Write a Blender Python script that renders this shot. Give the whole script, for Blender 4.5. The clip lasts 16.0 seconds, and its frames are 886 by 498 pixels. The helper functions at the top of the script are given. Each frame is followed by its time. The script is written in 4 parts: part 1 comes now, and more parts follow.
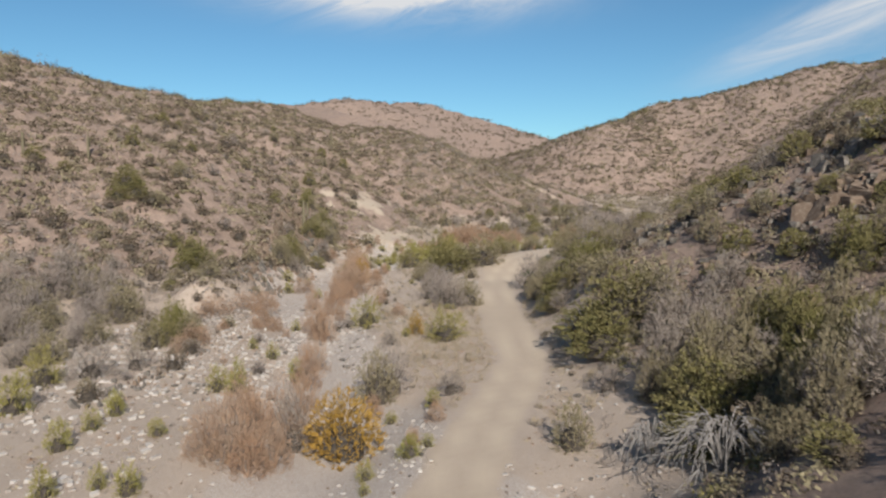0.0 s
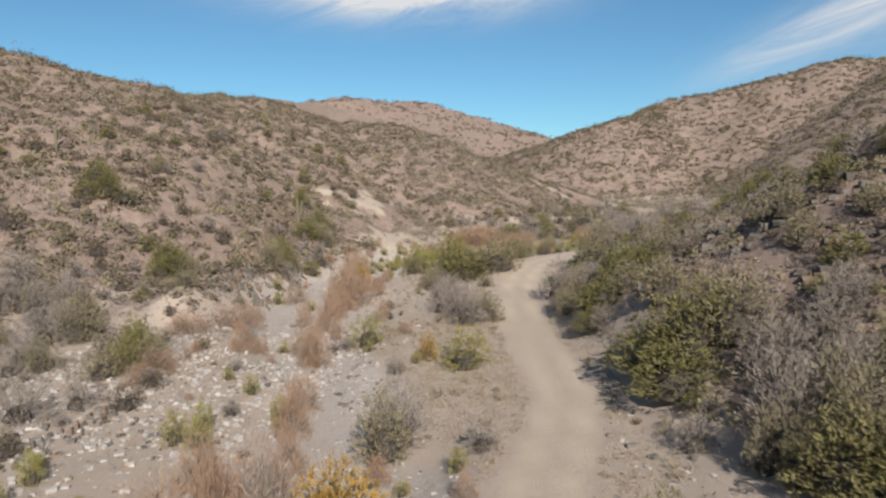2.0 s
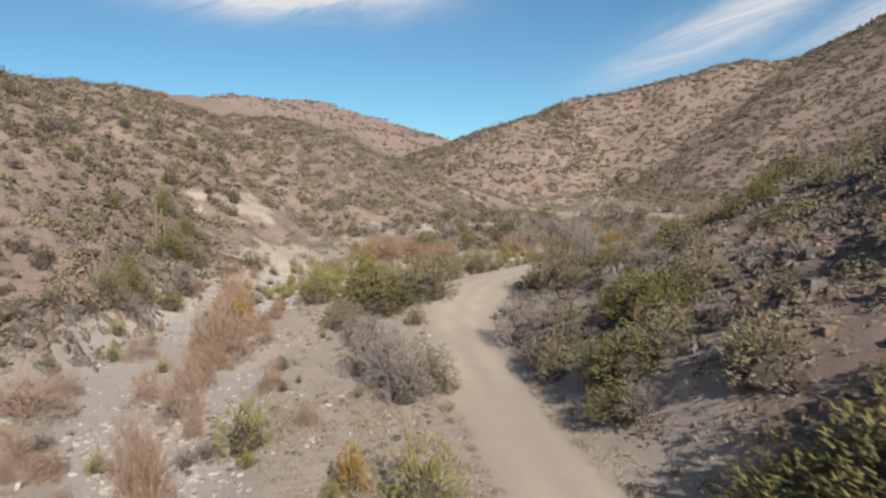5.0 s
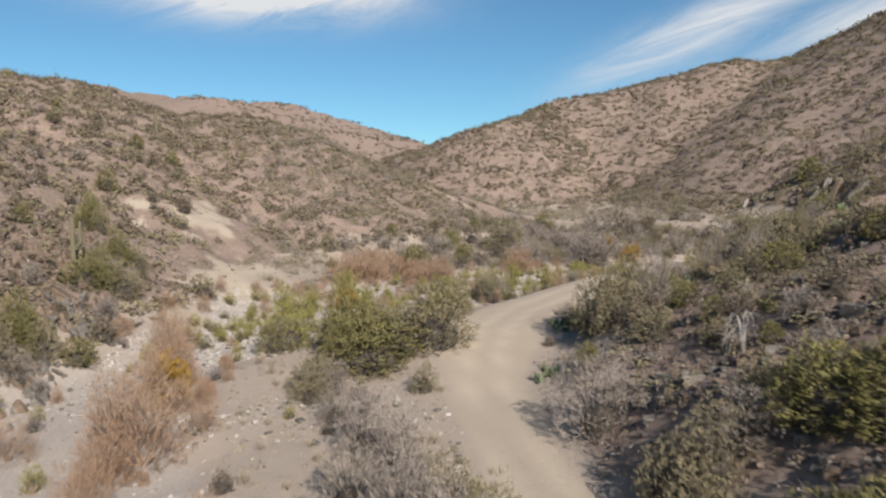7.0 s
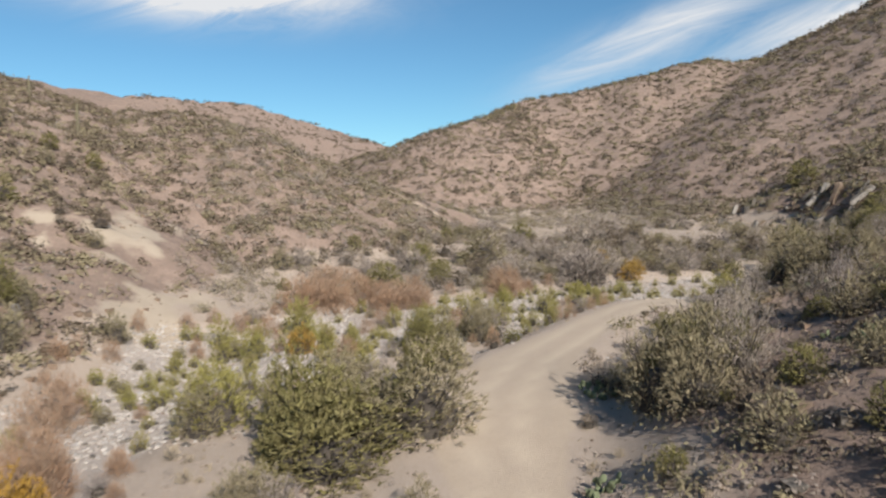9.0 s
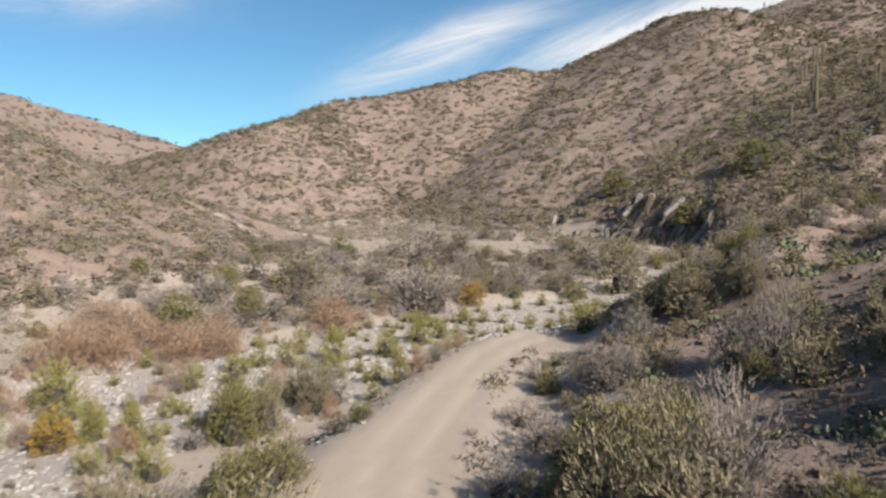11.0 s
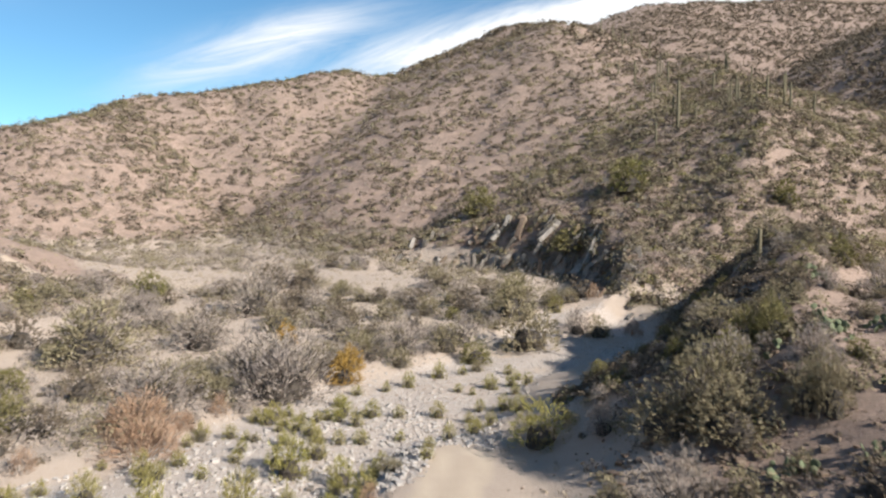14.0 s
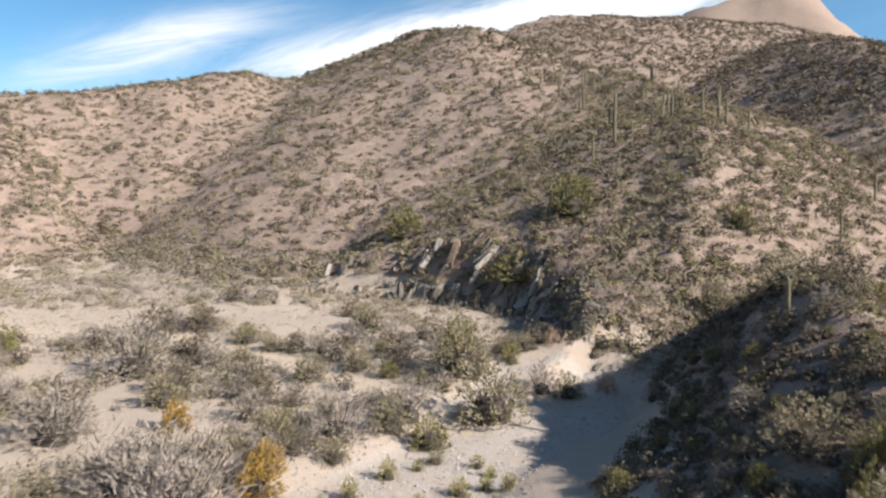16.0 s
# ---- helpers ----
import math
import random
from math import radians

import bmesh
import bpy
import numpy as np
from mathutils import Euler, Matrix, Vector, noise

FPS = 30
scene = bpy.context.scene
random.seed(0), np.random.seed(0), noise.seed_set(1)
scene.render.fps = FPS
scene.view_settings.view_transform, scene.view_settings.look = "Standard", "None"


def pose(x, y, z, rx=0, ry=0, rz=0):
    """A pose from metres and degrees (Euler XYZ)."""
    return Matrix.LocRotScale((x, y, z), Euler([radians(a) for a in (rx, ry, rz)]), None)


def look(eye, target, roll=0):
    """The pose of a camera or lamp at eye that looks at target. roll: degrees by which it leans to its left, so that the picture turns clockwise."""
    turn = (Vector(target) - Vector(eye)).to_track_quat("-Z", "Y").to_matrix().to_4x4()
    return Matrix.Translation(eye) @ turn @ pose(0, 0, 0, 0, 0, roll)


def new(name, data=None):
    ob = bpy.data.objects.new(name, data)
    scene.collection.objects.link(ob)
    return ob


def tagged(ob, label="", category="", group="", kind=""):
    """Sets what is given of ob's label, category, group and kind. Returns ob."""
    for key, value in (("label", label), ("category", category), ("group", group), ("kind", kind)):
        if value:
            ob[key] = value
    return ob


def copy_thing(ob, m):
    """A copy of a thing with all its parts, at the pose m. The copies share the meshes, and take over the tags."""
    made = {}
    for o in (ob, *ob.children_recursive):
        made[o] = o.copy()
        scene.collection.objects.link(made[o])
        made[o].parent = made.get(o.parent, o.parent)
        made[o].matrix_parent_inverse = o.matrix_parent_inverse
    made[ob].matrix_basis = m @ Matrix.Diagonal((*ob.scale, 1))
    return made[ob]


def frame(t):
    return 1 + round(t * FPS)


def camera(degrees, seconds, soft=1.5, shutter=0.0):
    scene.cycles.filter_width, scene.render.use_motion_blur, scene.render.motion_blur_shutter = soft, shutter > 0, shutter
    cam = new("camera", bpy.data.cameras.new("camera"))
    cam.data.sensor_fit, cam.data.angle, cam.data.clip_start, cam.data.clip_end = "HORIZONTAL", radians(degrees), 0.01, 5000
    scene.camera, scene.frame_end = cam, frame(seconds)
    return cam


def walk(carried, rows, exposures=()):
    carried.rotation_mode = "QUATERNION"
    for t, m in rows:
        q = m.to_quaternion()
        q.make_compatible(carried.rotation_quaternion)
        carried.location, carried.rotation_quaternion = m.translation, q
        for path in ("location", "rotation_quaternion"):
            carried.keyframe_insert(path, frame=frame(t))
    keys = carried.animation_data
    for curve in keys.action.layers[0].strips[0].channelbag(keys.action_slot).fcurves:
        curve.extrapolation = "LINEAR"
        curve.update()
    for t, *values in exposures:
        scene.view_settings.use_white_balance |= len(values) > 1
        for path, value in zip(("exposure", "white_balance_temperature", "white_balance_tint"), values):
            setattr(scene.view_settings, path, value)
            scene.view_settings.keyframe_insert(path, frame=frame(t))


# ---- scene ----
cam = camera(63.65, 16.0, soft=2.3, shutter=0.5)

# seconds; the drone's place in metres; heading to the left of +y, pitch and roll in degrees
FLIGHT = [
    (0, 0.00, 0.00, 12.50, 0.01, -4.55, 0.12),
    (0.5, -0.28, 1.88, 12.41, 0.00, -4.52, 0.12),
    (1, -0.52, 3.87, 12.36, 0.01, -4.52, 0.08),
    (1.5, -0.78, 6.03, 12.28, -0.01, -4.52, 0.12),
    (2, -1.01, 8.35, 12.19, -0.04, -4.51, 0.10),
    (2.5, -1.20, 10.80, 12.12, -0.24, -4.51, 0.08),
    (3, -1.42, 13.36, 12.09, -1.37, -4.49, 0.09),
    (3.5, -1.62, 15.95, 12.09, -3.29, -4.43, 0.08),
    (4, -1.81, 18.66, 12.16, -5.32, -4.39, 0.09),
    (4.2, -1.89, 19.77, 12.18, -6.09, -4.39, 0.07),
    (6.3, -2.36, 34.26, 12.31, -10.45, -4.02, -0.20),
    (6.5, -2.31, 35.52, 12.36, -10.53, -3.98, -0.18),
    (7, -2.17, 38.65, 12.51, -10.73, -3.91, -0.24),
    (7.5, -2.00, 41.69, 12.65, -11.00, -3.85, -0.30),
    (8, -1.80, 44.70, 12.81, -11.24, -3.77, -0.35),
    (8.2, -1.71, 45.86, 12.87, -11.32, -3.75, -0.33),
    (10.3, -0.27, 55.99, 13.86, -23.68, -3.70, -0.44),
    (10.5, -0.07, 57.07, 13.97, -25.38, -3.66, -0.40),
    (11, 0.46, 59.80, 14.27, -29.61, -3.61, -0.34),
    (11.5, 1.07, 62.49, 14.58, -32.98, -3.58, -0.22),
    (12, 1.85, 65.14, 14.89, -36.14, -3.53, -0.13),
    (12.5, 2.75, 67.73, 15.16, -39.17, -3.44, -0.04),
    (13, 3.77, 70.29, 15.52, -41.78, -3.40, -0.03),
    (13.5, 4.94, 72.85, 15.97, -43.11, -3.35, 0.09),
    (14, 6.23, 75.38, 16.46, -44.03, -3.24, 0.16),
    (14.5, 7.65, 77.85, 16.94, -45.68, -3.12, 0.18),
    (15, 9.21, 80.31, 17.40, -47.71, -2.97, 0.18),
    (15.5, 10.86, 82.75, 17.84, -49.76, -2.83, 0.25),
    (16, 12.53, 85.17, 18.28, -51.89, -2.68, 0.31),
]


def aimed(x, y, z, yaw, pitch, roll):
    a, p = radians(yaw), radians(pitch)
    way = Vector((-math.sin(a) * math.cos(p), math.cos(a) * math.cos(p), math.sin(p)))
    return look((x, y, z), Vector((x, y, z)) + way * 10, roll)


# the clip's camera opens up as it turns
EXPOSURES = [(0, 0.47), (3, 0.50), (8, 0.56), (10.5, 0.71), (12.5, 0.94), (14, 1.06), (16, 1.15)]
walk(cam, [(t, aimed(*row)) for t, *row in FLIGHT], EXPOSURES)
# ---- end of flight ----

# ---- light ----
SUN_WAY = (0.22, -0.975)          # where the sun stands, over the ground
SUN_HEIGHT = 32.0

sun = new("sun", bpy.data.lights.new("sun", "SUN"))
sun.data.energy, sun.data.angle, sun.data.color = 5.0, radians(0.55), (1.0, 0.955, 0.88)
_flat = math.cos(radians(SUN_HEIGHT)) / math.hypot(*SUN_WAY)
SUN_FROM = Vector((SUN_WAY[0] * _flat, SUN_WAY[1] * _flat, math.sin(radians(SUN_HEIGHT))))
sun.matrix_world = look(SUN_FROM * 400, (0, 0, 0))

world = bpy.data.worlds.new("desert_sky")
scene.world = world
world.use_nodes = True


def wire(tree, out, into):
    tree.links.new(out, into)


def math_node(tree, op, a, b=None, c=None, clamp=False):
    n = tree.nodes.new("ShaderNodeMath")
    n.operation, n.use_clamp = op, clamp
    for k, v in enumerate((a, b, c)):
        if v is None:
            continue
        if isinstance(v, (int, float)):
            n.inputs[k].default_value = v
        else:
            tree.links.new(v, n.inputs[k])
    return n.outputs[0]


def ramp_node(tree, fac, stops):
    n = tree.nodes.new("ShaderNodeValToRGB")
    while len(n.color_ramp.elements) < len(stops):
        n.color_ramp.elements.new(0.5)
    for e, (p, c) in zip(n.color_ramp.elements, stops):
        e.position = p
        e.color = (*c, 1) if len(c) == 3 else c
    tree.links.new(fac, n.inputs[0])
    return n.outputs[0]


def noise_node(tree, vec, scale, detail=4.0, rough=0.55, warp=0.0):
    n = tree.nodes.new("ShaderNodeTexNoise")
    n.inputs["Scale"].default_value, n.inputs["Detail"].default_value = scale, detail
    n.inputs["Roughness"].default_value, n.inputs["Distortion"].default_value = rough, warp
    if vec is not None:
        tree.links.new(vec, n.inputs["Vector"])
    return n.outputs[0]


def mix_node(tree, fac, a, b):
    n = tree.nodes.new("ShaderNodeMix")
    n.data_type = "RGBA"
    for sock, v in ((n.inputs[0], fac), (n.inputs[6], a), (n.inputs[7], b)):
        if isinstance(v, (int, float)):
            sock.default_value = v
        elif isinstance(v, tuple):
            sock.default_value = (*v, 1)
        else:
            tree.links.new(v, sock)
    return n.outputs[2]


def build_sky():
    t = world.node_tree
    t.nodes.clear()
    out = t.nodes.new("ShaderNodeOutputWorld")
    bg = t.nodes.new("ShaderNodeBackground")
    sky = t.nodes.new("ShaderNodeTexSky")
    sky.sky_type, sky.sun_disc = "NISHITA", False
    sky.sun_elevation = radians(SUN_HEIGHT)
    sky.sun_rotation = math.atan2(SUN_WAY[0], SUN_WAY[1])
    sky.altitude, sky.air_density, sky.dust_density, sky.ozone_density = 1000, 1.0, 0.15, 1.0
    bg.inputs["Strength"].default_value = 0.061
    # thin cirrus: streaks that lean to one side, in heading and height over the horizon
    co = t.nodes.new("ShaderNodeTexCoord").outputs["Generated"]
    sep = t.nodes.new("ShaderNodeSeparateXYZ")
    wire(t, co, sep.inputs[0])
    head = math_node(t, "ARCTAN2", sep.outputs[0], sep.outputs[1])
    high = math_node(t, "ARCSINE", sep.outputs[2])
    lean = math_node(t, "SUBTRACT", high, math_node(t, "MULTIPLY", head, 0.25))
    comb = t.nodes.new("ShaderNodeCombineXYZ")
    wire(t, math_node(t, "MULTIPLY", head, 1.5), comb.inputs[0])
    wire(t, math_node(t, "MULTIPLY", lean, 7.0), comb.inputs[1])
    wisps = noise_node(t, comb.outputs[0], 3.4, 9.0, 0.66, 1.1)
    total = None
    for az, el, wide, tall, amount in CLOUDS:
        a = math_node(t, "DIVIDE", math_node(t, "SUBTRACT", head, radians(az)), radians(wide))
        tip = math_node(t, "MULTIPLY", math_node(t, "SUBTRACT", head, radians(az)), 0.0 if az < 8 else 0.28 if az < 40 else 0.17)
        e = math_node(t, "DIVIDE", math_node(t, "SUBTRACT", math_node(t, "SUBTRACT", high, radians(el)), tip), radians(tall))
        r = math_node(t, "ADD", math_node(t, "MULTIPLY", a, a), math_node(t, "MULTIPLY", e, e))
        blob = math_node(t, "MULTIPLY", math_node(t, "EXPONENT", math_node(t, "MULTIPLY", r, -1.0)), amount)
        total = blob if total is None else math_node(t, "ADD", total, blob)
    veil = math_node(t, "MULTIPLY", total, math_node(t, "MULTIPLY_ADD", wisps, 2.6, -0.62, clamp=True), clamp=True)
    blue = t.nodes.new("ShaderNodeMix")
    blue.data_type, blue.blend_type = "RGBA", "MULTIPLY"
    blue.inputs[0].default_value = 1.0
    blue.inputs[7].default_value = (0.64, 1.01, 1.16, 1)
    wire(t, sky.outputs[0], blue.inputs[6])
    col = mix_node(t, veil, blue.outputs[2], (8.4, 8.6, 8.9))
    wire(t, col, bg.inputs["Color"])
    wire(t, bg.outputs[0], out.inputs[0])


# heading to the right of +y, height, half-widths (degrees), thickness
CLOUDS = [(-4.0, 15.7, 9.5, 1.9, 2.6), (31.5, 12.9, 6.5, 1.5, 1.1), (53, 13.6, 14, 2.0, 1.9), (47, 13.2, 7, 1.3, 0.7), (66, 16.4, 10, 2.6, 1.3),
          (24, 9.5, 5, 1.4, 0.4), (150, 30, 40, 12, 0.8), (-120, 35, 30, 10, 0.7)]
build_sky()


# ---- materials ----
def material(name, rough=0.9):
    m = bpy.data.materials.new(name)
    m.use_nodes = True
    t = m.node_tree
    bsdf = t.nodes["Principled BSDF"]
    bsdf.inputs["Roughness"].default_value = rough
    bsdf.inputs["Specular IOR Level"].default_value = 0.25
    return m, t, bsdf


def bumped(t, bsdf, height, strength, distance):
    b = t.nodes.new("ShaderNodeBump")
    b.inputs["Strength"].default_value, b.inputs["Distance"].default_value = strength, distance
    wire(t, height, b.inputs["Height"])
    wire(t, b.outputs[0], bsdf.inputs["Normal"])


def place_of(t):
    return t.nodes.new("ShaderNodeNewGeometry").outputs["Position"]


def share(t, name):
    n = t.nodes.new("ShaderNodeAttribute")
    n.attribute_name = name
    return n.outputs["Fac"]


def soil_material():
    m, t, bsdf = material("desert_soil", 0.95)
    p = place_of(t)
    broad, mid, fine = noise_node(t, p, 0.07, 5), noise_node(t, p, 0.8, 6, 0.6), noise_node(t, p, 9.0, 6, 0.7)
    speck = noise_node(t, p, 30.0, 3, 0.6)
    # stony hillside soil, pinkish tan to grey brown
    hill = mix_node(t, ramp_node(t, broad, [(0.35, (0, 0, 0)), (0.65, (1, 1, 1))]), (0.266, 0.190, 0.150), (0.220, 0.159, 0.127))
    hill = mix_node(t, ramp_node(t, mid, [(0.45, (0, 0, 0)), (0.64, (1, 1, 1))]), hill, (0.306, 0.222, 0.175))
    hill = mix_node(t, ramp_node(t, fine, [(0.50, (0, 0, 0)), (0.66, (0.6, 0.6, 0.6))]), hill, (0.130, 0.100, 0.082))
    hill = mix_node(t, ramp_node(t, noise_node(t, p, 2.6, 5, 0.65), [(0.54, (0, 0, 0)), (0.70, (0.5, 0.5, 0.5))]), hill, (0.130, 0.104, 0.082))
    # sandy valley floor
    sand = mix_node(t, mid, (0.418, 0.332, 0.266), (0.330, 0.260, 0.206))
    sand = mix_node(t, ramp_node(t, speck, [(0.55, (0, 0, 0)), (0.68, (0.7, 0.7, 0.7))]), sand, (0.440, 0.388, 0.348))
    sand = mix_node(t, ramp_node(t, fine, [(0.55, (0, 0, 0)), (0.72, (0.6, 0.6, 0.6))]), sand, (0.215, 0.170, 0.130))
    # pale gravel of the dry wash
    grav = mix_node(t, ramp_node(t, fine, [(0.35, (0, 0, 0)), (0.65, (1, 1, 1))]), (0.415, 0.342, 0.290), (0.300, 0.245, 0.204))
    grav = mix_node(t, ramp_node(t, speck, [(0.52, (0, 0, 0)), (0.62, (1, 1, 1))]), grav, (0.480, 0.436, 0.404))
    # beaten track
    track = mix_node(t, mid, (0.440, 0.350, 0.270), (0.385, 0.306, 0.234))
    track = mix_node(t, ramp_node(t, fine, [(0.5, (0, 0, 0)), (0.8, (0.35, 0.35, 0.35))]), track, (0.229, 0.185, 0.133))
    # bare eroded clay
    clay = mix_node(t, mid, (0.440, 0.360, 0.280), (0.350, 0.280, 0.212))
    edge = math_node(t, "MULTIPLY_ADD", mid, 0.7, -0.35)

    def ragged(name):
        return ramp_node(t, math_node(t, "ADD", share(t, name), math_node(t, "MULTIPLY", edge, 1.0)), [(0.35, (0, 0, 0)), (0.62, (1, 1, 1))])

    col = mix_node(t, ragged("valley"), hill, sand)
    col = mix_node(t, ragged("gravel"), col, grav)
    col = mix_node(t, ragged("clay"), col, clay)
    col = mix_node(t, ramp_node(t, math_node(t, "ADD", share(t, "track"), math_node(t, "MULTIPLY", edge, 0.5)), [(0.3, (0, 0, 0)), (0.7, (1, 1, 1))]), col, track)
    col = mix_node(t, math_node(t, "MULTIPLY", share(t, "ruts"), 0.7), col, (0.500, 0.405, 0.312))
    wire(t, col, bsdf.inputs["Base Color"])
    rise = math_node(t, "ADD", math_node(t, "MULTIPLY", fine, 0.6), math_node(t, "MULTIPLY", speck, 0.4))
    bumped(t, bsdf, rise, 0.7, 0.16)
    return m


def leaf_material(name, young, old, dry, see=0.16):
    """Foliage: tint changes from plant to plant and from leaf to leaf."""
    m, t, bsdf = material(name, 0.9)
    bsdf.inputs["Specular IOR Level"].default_value = 0.08
    info = t.nodes.new("ShaderNodeObjectInfo")
    geo = t.nodes.new("ShaderNodeNewGeometry")
    col = mix_node(t, geo.outputs["Random Per Island"], young, old)
    patch = noise_node(t, geo.outputs["Position"], 1.3, 3)
    col = mix_node(t, ramp_node(t, patch, [(0.45, (0, 0, 0)), (0.75, (0.8, 0.8, 0.8))]), col, dry)
    col = mix_node(t, math_node(t, "MULTIPLY", info.outputs["Random"], 0.4), col, dry)
    wire(t, col, bsdf.inputs["Base Color"])
    tr = t.nodes.new("ShaderNodeBsdfTranslucent")
    wire(t, col, tr.inputs["Color"])
    mixer = t.nodes.new("ShaderNodeMixShader")
    mixer.inputs[0].default_value = see
    wire(t, bsdf.outputs[0], mixer.inputs[1])
    wire(t, tr.outputs[0], mixer.inputs[2])
    wire(t, mixer.outputs[0], t.nodes["Material Output"].inputs["Surface"])
    return m


def bark_material(name, a, b):
    m, t, bsdf = material(name, 0.9)
    p = place_of(t)
    n = noise_node(t, p, 14, 4)
    wire(t, mix_node(t, n, a, b), bsdf.inputs["Base Color"])
    bumped(t, bsdf, n, 0.4, 0.02)
    return m


def stone_material(name, a, b, c):
    m, t, bsdf = material(name, 0.88)
    p = place_of(t)
    geo = t.nodes.new("ShaderNodeNewGeometry")
    col = mix_node(t, geo.outputs["Random Per Island"], a, b)
    spots = noise_node(t, p, 5.0, 6, 0.65)
    col = mix_node(t, ramp_node(t, spots, [(0.48, (0, 0, 0)), (0.68, (1, 1, 1))]), col, c)
    wire(t, col, bsdf.inputs["Base Color"])
    bumped(t, bsdf, noise_node(t, p, 11.0, 6, 0.7), 0.6, 0.06)
    return m


SOIL = soil_material()
LEAF = {
    "creosote": leaf_material("creosote_leaf", (0.215, 0.192, 0.070), (0.095, 0.088, 0.034), (0.205, 0.170, 0.088)),
    "olive": leaf_material("olive_shrub_leaf", (0.280, 0.238, 0.145), (0.140, 0.120, 0.070), (0.262, 0.212, 0.142)),
    "broom": leaf_material("broom_leaf", (0.280, 0.250, 0.075), (0.190, 0.174, 0.052), (0.252, 0.205, 0.100)),
    "grey": leaf_material("grey_twig", (0.320, 0.268, 0.238), (0.175, 0.145, 0.134), (0.305, 0.252, 0.195), 0.15),
    "rust": leaf_material("rust_twig", (0.400, 0.245, 0.150), (0.260, 0.165, 0.110), (0.340, 0.262, 0.200), 0.25),
    "golden": leaf_material("golden_leaf", (0.360, 0.212, 0.044), (0.255, 0.148, 0.032), (0.300, 0.205, 0.080)),
    "straw": leaf_material("dry_grass", (0.400, 0.328, 0.232), (0.290, 0.234, 0.162), (0.350, 0.284, 0.206), 0.2),
    "scrub": leaf_material("hill_scrub", (0.168, 0.132, 0.092), (0.074, 0.058, 0.042), (0.182, 0.142, 0.106), 0.12),
}
# bark, kept very dark because it also colours the shaded insides of crowns
BARK_AND_SHADE = bark_material("shrub_bark_and_shade", (0.074, 0.061, 0.049), (0.041, 0.033, 0.027))
DEAD = bark_material("bleached_wood", (0.300, 0.272, 0.250), (0.180, 0.162, 0.150))
PALE_STONE = stone_material("pale_stone", (0.430, 0.384, 0.346), (0.260, 0.226, 0.198), (0.500, 0.460, 0.420))
DARK_STONE = stone_material("weathered_rock", (0.155, 0.132, 0.111), (0.074, 0.064, 0.056), (0.244, 0.215, 0.185))
RED_STONE = stone_material("red_brown_rock", (0.192, 0.130, 0.089), (0.111, 0.081, 0.063), (0.244, 0.189, 0.141))
GREY_STONE = stone_material("bedded_grey_rock", (0.270, 0.240, 0.212), (0.170, 0.150, 0.132), (0.330, 0.295, 0.255))
CACTUS = bark_material("cactus_skin", (0.125, 0.112, 0.068), (0.165, 0.135, 0.090))
PEAR = bark_material("prickly_pear_skin", (0.148, 0.167, 0.096), (0.096, 0.111, 0.063))


# ---- the land ----
TABLE = np.random.RandomState(7).rand(256, 256)


def value_noise(x, y):
    xi, yi = np.floor(x).astype(int), np.floor(y).astype(int)
    u, v = x - xi, y - yi
    u, v = u * u * (3 - 2 * u), v * v * (3 - 2 * v)
    a, b = TABLE[xi & 255, yi & 255], TABLE[(xi + 1) & 255, yi & 255]
    c, d = TABLE[xi & 255, (yi + 1) & 255], TABLE[(xi + 1) & 255, (yi + 1) & 255]
    return (a + (b - a) * u) * (1 - v) + (c + (d - c) * u) * v - 0.5


def rough_noise(x, y, size, octaves=4):
    total = 0
    for k in range(octaves):
        s = 2.0**k / size
        total = total + value_noise(x * s + 17.3 * k, y * s + 5.1 * k) / 2.0**k
    return total


def along(px, py, line):
    """Distance to the nearest point of a line, the height of the line there, and the way along it."""
    best, tall, run = np.full(px.shape, 1e18), np.zeros(px.shape), np.zeros(px.shape)
    done = 0.0
    for a, b in zip(line[:-1], line[1:]):
        dx, dy = b[0] - a[0], b[1] - a[1]
        t = np.clip(((px - a[0]) * dx + (py - a[1]) * dy) / (dx * dx + dy * dy), 0, 1)
        d = (px - a[0] - t * dx) ** 2 + (py - a[1] - t * dy) ** 2
        near = d < best
        best = np.where(near, d, best)
        if len(a) > 2:
            tall = np.where(near, a[2] + t * (b[2] - a[2]), tall)
        run = np.where(near, done + t * math.hypot(dx, dy), run)
        done += math.hypot(dx, dy)
    return np.sqrt(best), tall, run


def beyond(px, py, line):
    """Whether a place lies to the right of the line, walking along it."""
    best, side = np.full(px.shape, 1e18), np.zeros(px.shape)
    for a, b in zip(line[:-1], line[1:]):
        dx, dy = b[0] - a[0], b[1] - a[1]
        t = np.clip(((px - a[0]) * dx + (py - a[1]) * dy) / (dx * dx + dy * dy), 0, 1)
        ex, ey = px - a[0] - t * dx, py - a[1] - t * dy
        d = ex * ex + ey * ey
        side = np.where(d < best, dx * ey - dy * ex, side)
        best = np.minimum(d, best)
    return side < 0


def blend_max(a, b, k):
    h = np.clip(0.5 + 0.5 * (a - b) / k, 0, 1)
    return b + (a - b) * h + k * h * (1 - h)


def step(v, lo, hi):
    t = np.clip((v - lo) / (hi - lo), 0, 1)
    return t * t * (3 - 2 * t)


